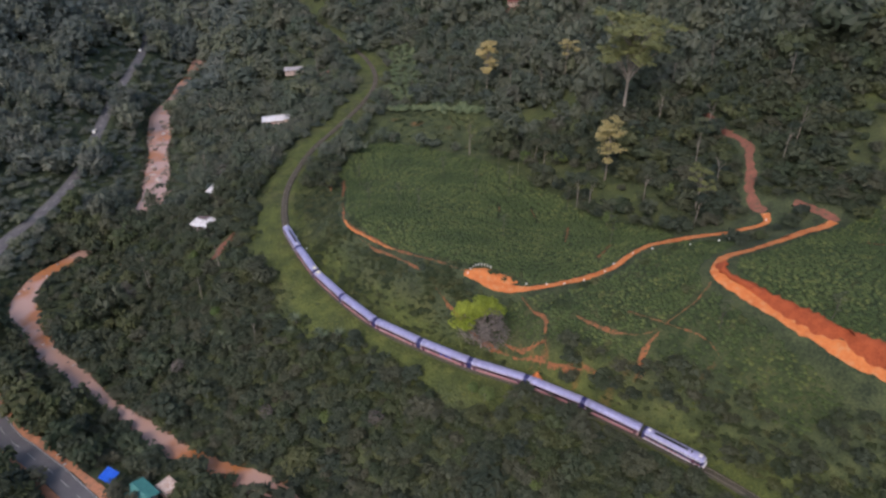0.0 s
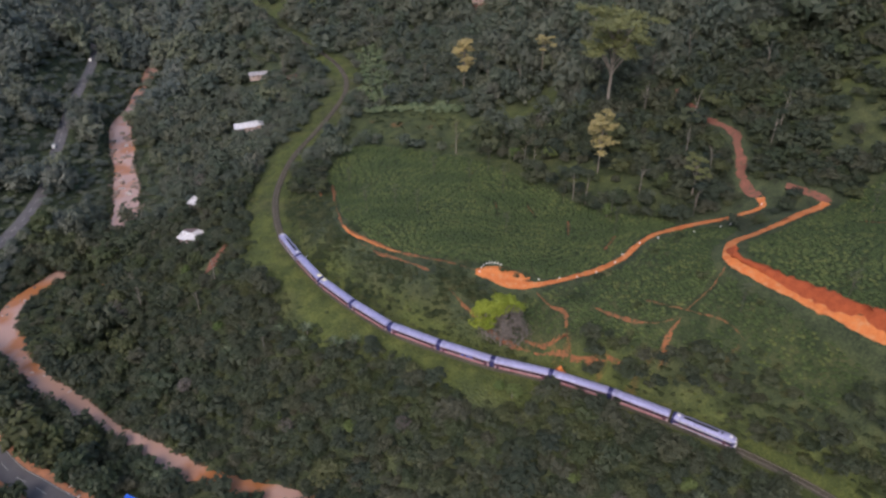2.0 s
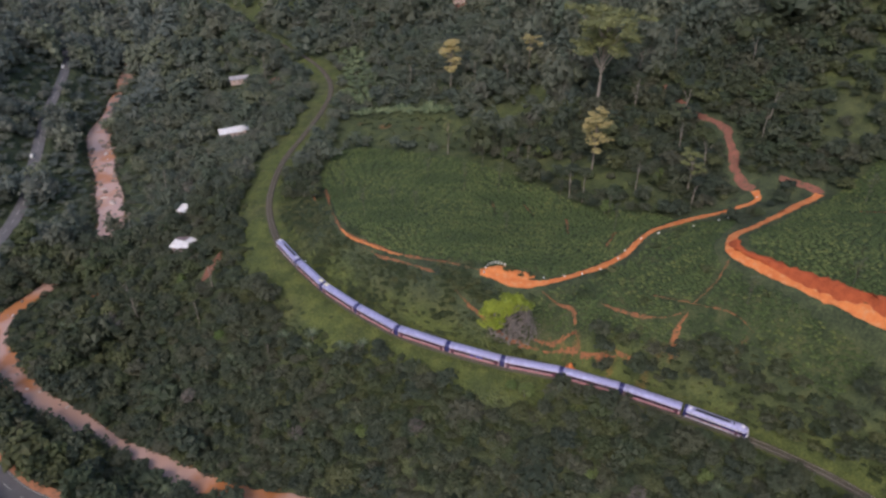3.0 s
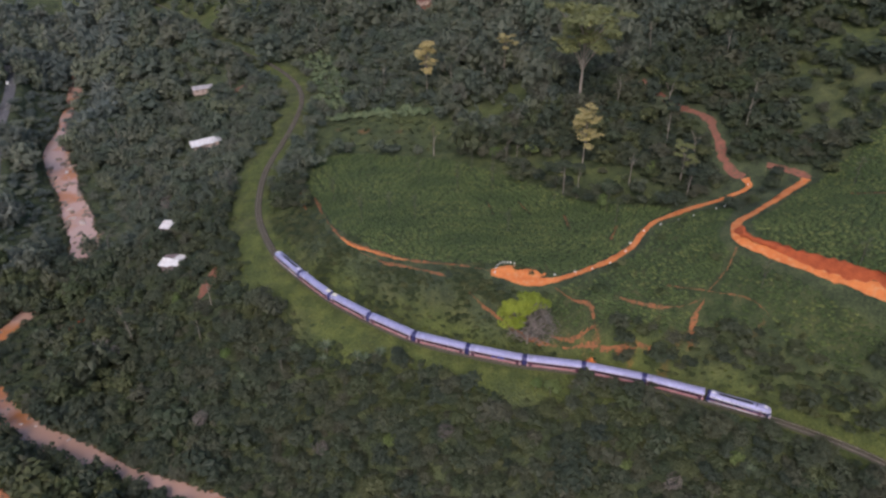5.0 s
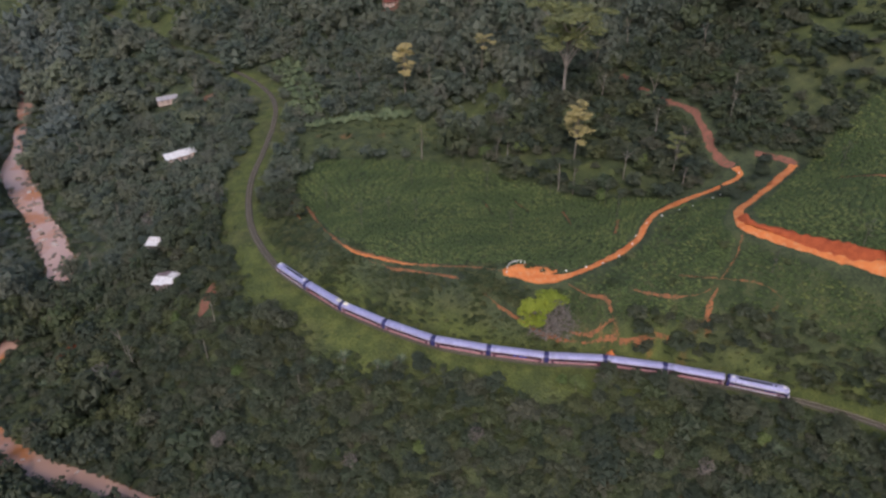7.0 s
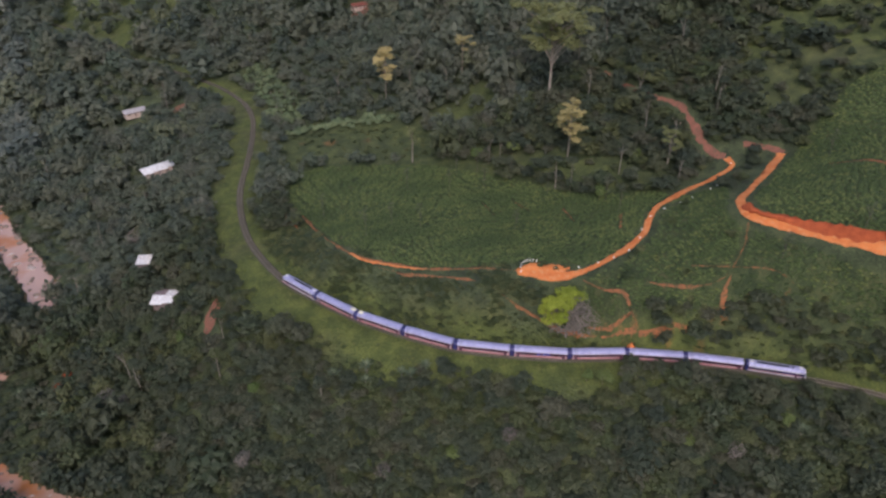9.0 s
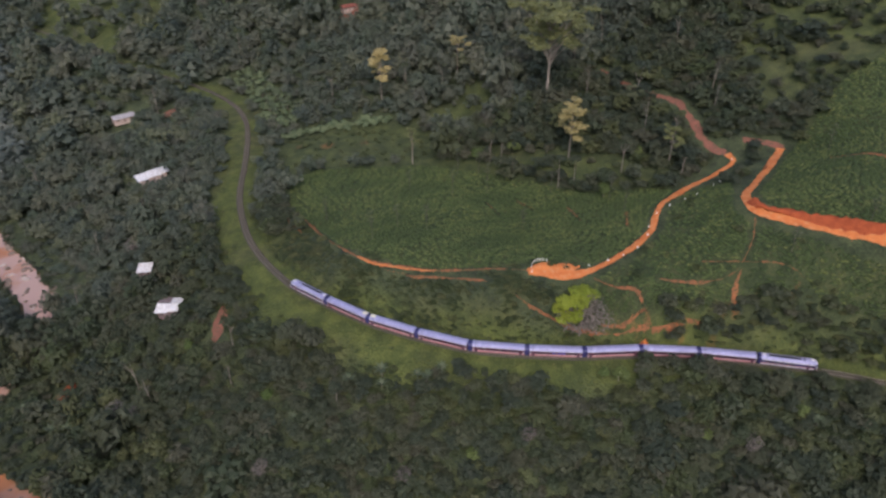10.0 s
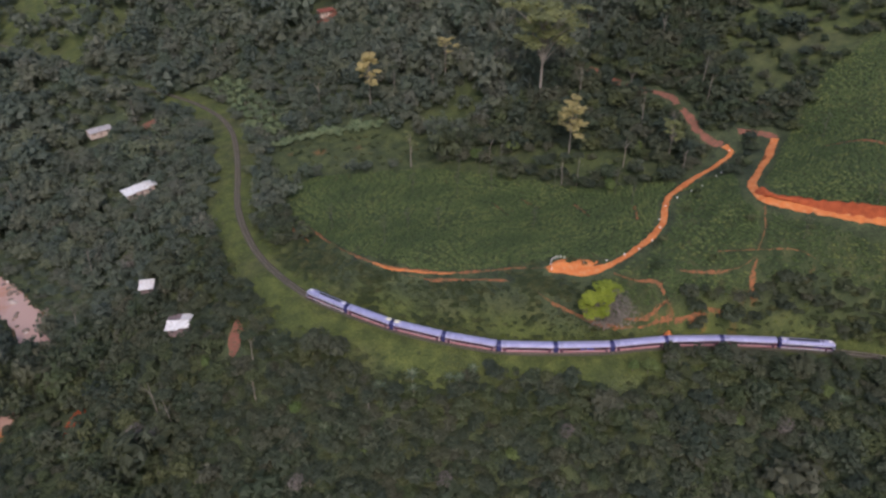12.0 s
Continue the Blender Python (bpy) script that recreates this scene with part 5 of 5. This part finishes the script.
def hut(x, y, turn, long_, deep, tall, roofs, label, wall=PLASTER, drop=0.0):
    """roofs: rows of x0, x1, y0, y1, z0, z1 and a material."""
    z = float(height([(x, y)])[0]) - drop
    t = thing("hut", pose(x, y, z, 0, 0, turn), label, "hut")
    bm = box(-long_ / 2, long_ / 2, -deep / 2, deep / 2, -1.5, tall)
    bmesh.ops.delete(bm, geom=[f for f in bm.faces if abs(f.normal.z) > 0.9], context="FACES_ONLY")
    bmesh.ops.solidify(bm, geom=bm.faces[:], thickness=0.18)
    part("wall", finish("wall", bm, wall), t)
    part("door", finish("door", box(-0.45, 0.45, -deep / 2 - 0.04, -deep / 2 + 0.02, 0, 2.0), RUST), t)
    for s in (-0.3, 0.3):
        w = part("window", finish("window", box(s * long_ - 0.5, s * long_ + 0.5, -deep / 2 - 0.03, -deep / 2 + 0.02, 1.0, 1.9), DARK), t)
        part("sill", finish("sill", box(s * long_ - 0.6, s * long_ + 0.6, -deep / 2 - 0.1, -deep / 2, 0.92, 1.0), wall), w)
    for x0, x1, y0, y1, z0, z1, mat in roofs:
        part("roof_sheet", mesh_data("roof_sheet", *sheet_roof(x0, x1, y0, y1, z0, z1), mat), t)
    return t


hut(-104, 502, 10, 13, 6.5, 2.6, [(-7, 7, -4, 0, 2.7, 3.9, GREYTIN), (-7, 7, 0, 4, 3.9, 2.7, GREYTIN)], "small house with a weathered grey tin roof", drop=-2)
hut(-100, 411, 12, 14, 5.5, 2.6, [(-9, -3, -3.6, 3.6, 2.5, 3.4, TIN), (-3, 4.5, -3.4, 3.8, 2.8, 3.6, TIN), (4.5, 9, -2.8, 3.8, 3.1, 3.9, TIN)], "long low shack with bright white tin roof", drop=-2.5)
hut(-112, 288, -28, 8, 8, 2.6, [(-4.8, 0.3, 0.2, 5, 4.0, 3.0, RUST), (-4.8, 0.3, -5, 0.1, 2.7, 3.8, TIN), (0.3, 4.8, 0.2, 5, 3.9, 3.1, TIN), (0.3, 4.4, -4.2, 0.1, 2.9, 3.7, TIN)], "shack with white and rust-brown tin roof sheets", wall=RUST, drop=-1.5)
hut(-117, 324, -20, 5, 5, 2.4, [(-3.2, 3.2, -3.4, 3.4, 2.4, 3.1, TIN)], "little shack with a white tin roof", wall=RUST, drop=-2)
hut(-115, 311, 20, 3, 1.6, 1.2, [(-2.4, 2.4, -1.2, 1.2, 1.3, 1.7, TIN)], "low lean-to with scrap white roofing", wall=RUST, drop=-2)
hut(-96.5, 144.5, -38, 8, 6, 3.0, [(-5, 5, -4, 0, 3.1, 4.4, TEAL), (-5, 5, 0, 4, 4.4, 3.1, TEAL)], "roadside house with a teal tin roof")
hut(-89.5, 148.5, -38, 6.5, 5.5, 3.6, [(-2.8, 2.8, -2.3, 2.3, 3.5, 3.7, PLASTER)], "pale pink plastered building with a flat roof")
hut(-281, 612, 15, 9, 6, 2.8, [(-5.5, 5.5, -3.8, 0, 2.8, 4.0, GREYTIN), (-5.5, 5.5, 0, 3.8, 4.0, 2.8, GREYTIN)], "far roadside house with a grey roof", drop=-2)
hut(58, 512, 5, 10, 6, 2.8, [(-6, 6, -4, 0, 2.8, 4.0, RED_TIN), (-6, 6, 0, 4, 4.0, 2.8, RED_TIN)], "far house with a red roof among trees", drop=-1)


def tarp(x, y, turn, long_, deep, label):
    """A sagging tarpaulin on four poles."""
    z = float(height([(x, y)])[0])
    t = thing("tarpaulin_shelter", pose(x, y, z, 0, 0, turn), label, "shelter")
    n = 9
    g = np.linspace(-1, 1, n)
    a, b_ = np.meshgrid(g, g)
    zz = 3.0 + 0.5 * b_ - 0.25 * (1 - a ** 2) * (1 - b_ ** 2) + 0.04 * np.sin(9 * a)
    top = np.column_stack([(a * long_ / 2).ravel(), (b_ * deep / 2).ravel(), zz.ravel()])
    i = np.arange(n * n).reshape(n, n)
    q = np.stack([i[:-1, :-1], i[:-1, 1:], i[1:, 1:], i[1:, :-1]], -1).reshape(-1, 4)
    v = np.vstack([top, top - [0, 0, 0.03]])
    part("sheet", fast_mesh("sheet", v, np.vstack([q, q[:, ::-1] + n * n]), TARP, smooth=True), t)
    for sx in (-1, 1):
        for sy in (-1, 1):
            part("pole", fast_mesh("pole", *tube([(sx * long_ / 2 * 0.95, sy * deep / 2 * 0.95, -0.5), (sx * long_ / 2 * 0.95, sy * deep / 2 * 0.95, 3.0 + 0.5 * sy)], [0.06, 0.05], 6), BARK), t)


tarp(-109, 150.5, -30, 5.5, 4.5, "bright blue tarpaulin shelter beside the road")
tarp(-152, 291, 20, 4.0, 3.0, "small blue tarpaulin shelter by the river")

# white marker posts at the end of the track, and stones along its edge
POST = None
for k in range(9):
    a = k / 8
    x, y = 12.2 + 8.6 * a, 209.6 + 4.6 * math.sin(a * 2.5) ** 0.7 - 0.4 * a
    z = float(height([(x, y)])[0])
    if POST is None:
        POST = tagged(new("marker_post", finish("marker_post", box(-0.18, 0.18, -0.18, 0.18, -0.3, 1.0, 0.05), WHITE)), "short white-painted marker post on orange earth", "post", "posts round the turning place")
        POST.matrix_world = pose(x, y, z, 0, 0, 0)
    else:
        copy_thing(POST, pose(x, y, z, 0, 0, 20 * k))
STONES = [(25.5, 206), (33, 201.8), (40, 199.6), (46, 198), (53, 198.2), (61, 202), (65, 206), (73, 210.5), (80, 211), (87, 210), (93, 209.8), (104, 211.5), (125, 222), (108, 212), (-55.3, 248.4), (-61, 258)]
rock_r = np.random.default_rng(31)
stone_v = ICO * rock_r.uniform(0.8, 1.2, (12, 1)) * [0.42, 0.36, 0.34]
STONE = fast_mesh("edge_stone", stone_v, ICO_F, WHITE)
for x, y in STONES:
    s = tagged(new("edge_stone", STONE), "white-painted stone at the track's edge", "stone", "stones along the dirt track")
    s.matrix_world = pose(x, y, float(height([(x, y)])[0]) + 0.28, 0, 0, rock_r.uniform(0, 360))
rock_v = ICO * rock_r.uniform(0.7, 1.25, (12, 1)) * [1, 0.8, 0.55]
BOULDER = fast_mesh("boulder", rock_v, ICO_F, ROCK, smooth=False)
PALE_ROCK = surface("pale_river_rock", (0.34, 0.26, 0.23), (0.56, 0.46, 0.42), 0.8, 0.8, relief=0.05)
PALE_BOULDER = fast_mesh("pale_boulder", ICO * rock_r.uniform(0.7, 1.25, (12, 1)) * [1.1, 0.75, 0.5], ICO_F, PALE_ROCK, smooth=False)
open_run = np.where((river_line[:, 1] > 345) & (river_line[:, 1] < 500))[0]
bend_run = np.where((river_line[:, 1] > 195) & (river_line[:, 1] < 300))[0]
for k in range(150):
    upper = k < 110
    pool = open_run if upper else bend_run
    i = int(pool[int((0.5 + 0.5 * math.sin(k * 2.4) * rock_r.uniform(0.4, 1.0)) * (len(pool) - 2))])
    t = river_line[min(i + 1, len(river_line) - 1), :2] - river_line[i - 1, :2]
    n_ = np.array([-t[1], t[0]]) / np.linalg.norm(t)
    side_ = rock_r.choice([-1, 1]) * river_w[i] * (rock_r.uniform(0.4, 1.35) if upper else rock_r.uniform(0.7, 1.15))
    x, y = river_line[i, :2] + n_ * side_ + rock_r.normal(0, 1.6, 2)
    pale = rock_r.uniform() < 0.22
    s = tagged(new("boulder", PALE_BOULDER if pale else BOULDER), "pale worn boulder in the muddy river" if pale else "wet brown boulder in the muddy river", "boulder", "boulders in the river")
    s.matrix_world = pose(x, y, river_line[i, 2] + 0.05, rock_r.uniform(-15, 15), rock_r.uniform(-15, 15), rock_r.uniform(0, 360)) @ Matrix.Scale(float(rock_r.uniform(0.6, 2.3 if upper else 1.1)), 4)


def soil_heap(x, y, r_, tall):
    g = np.random.default_rng(77)
    v, f = [(0, 0, tall)], []
    for ring, (q, h) in enumerate(((0.3, 0.72), (0.65, 0.35), (1.0, 0.02), (1.15, -0.3))):
        for k in range(14):
            a, w = k * math.tau / 14, g.uniform(0.85, 1.15)
            v.append((r_ * q * w * math.cos(a), r_ * q * w * math.sin(a), tall * h * g.uniform(0.85, 1.1)))
    for k in range(14):
        j = (k + 1) % 14
        f.append((0, 1 + k, 1 + j))
        for ring in range(3):
            b0 = 1 + 14 * ring
            f.append((b0 + k, b0 + 14 + k, b0 + 14 + j, b0 + j))
    ob = tagged(new("soil_heap", mesh_data("soil_heap", v, f, SOIL, smooth=True)), "pointed heap of bright orange earth above the railway", "soil heap")
    ob.matrix_world = pose(x, y, float(height([(x, y)])[0]))


soil_heap(34, 168.5, 1.8, 2.8)


# vehicles on the far road
def van(x, y, label):
    d, k = away(np.array([(x, y)]), road_line)
    i = int(k[0])
    t = road_line[i + 1] - road_line[i - 1]
    n_ = np.array([-t[1], t[0]]) / np.linalg.norm(t[:2])
    p = road_line[i, :2] + n_ * 1.7
    ob = thing("van", pose(p[0], p[1], road_line[i, 2] + 0.16, 0, 0, math.degrees(math.atan2(t[1], t[0]))), label, "van")
    outline = [(-2.3, 0.4), (2.3, 0.4), (2.35, 1.0), (1.9, 1.25), (1.2, 1.95), (-2.2, 2.0), (-2.35, 1.1)]
    v = np.vstack([np.column_stack([np.array(outline)[:, 0], np.full(7, s * 0.85), np.array(outline)[:, 1]]) for s in (-1, 1)])
    f = [tuple(range(7)), tuple(range(7, 14))[::-1]] + [(j, j + 7, (j + 1) % 7 + 7, (j + 1) % 7) for j in range(7)]
    part("body", mesh_data("body", v, f, WHITE), ob)
    part("windscreen", finish("windscreen", box(1.35, 1.9, -0.75, 0.75, 1.3, 1.75), GLASSY), ob)
    for s in (-1, 1):
        part("side_window", finish("side_window", box(-1.8, 1.0, s * 0.86 - 0.01, s * 0.86 + 0.01, 1.3, 1.8), GLASSY), ob)
        for ax in (-1.4, 1.4):
            tv, tf = tube([(ax, s * 0.72, 0.36), (ax, s * 0.9, 0.36)], [0.36, 0.36], 12)
            part("wheel", mesh_data("wheel", tv, [tuple(q) for q in tf] + [tuple(range(12)), tuple(range(12, 24))], T_UNDER), ob)


van(-225, 432, "small white van driving on the road")
van(-250, 592, "white van parked on the far road")


def scooter(x, y, turn):
    z = float(height([(x, y)])[0])
    ob = thing("scooter", pose(x, y, z + 0.05, 0, 0, turn), "small pale scooter parked on the road shoulder", "scooter", "scooters by the road")
    part("body", finish("body", box(-0.6, 0.5, -0.16, 0.16, 0.35, 0.8, 0.08), WHITE), ob)
    part("seat", finish("seat", box(-0.6, 0.1, -0.15, 0.15, 0.8, 0.92, 0.04), DARK), ob)
    part("handlebar", finish("handlebar", box(0.4, 0.5, -0.35, 0.35, 1.0, 1.08, 0.02), DARK), ob)
    part("front_shield", finish("front_shield", box(0.42, 0.55, -0.2, 0.2, 0.4, 1.0, 0.04), WHITE), ob)
    for ax in (-0.6, 0.65):
        tv, tf = tube([(ax, -0.06, 0.25), (ax, 0.06, 0.25)], [0.27, 0.27], 12)
        part("wheel", mesh_data("wheel", tv, [tuple(q) for q in tf] + [tuple(range(12)), tuple(range(12, 24))], T_UNDER), ob)


for x, y, a in ((-130, 160, 40), (-127.5, 158, 70), (-126, 155.5, 20)):
    scooter(x, y, a)
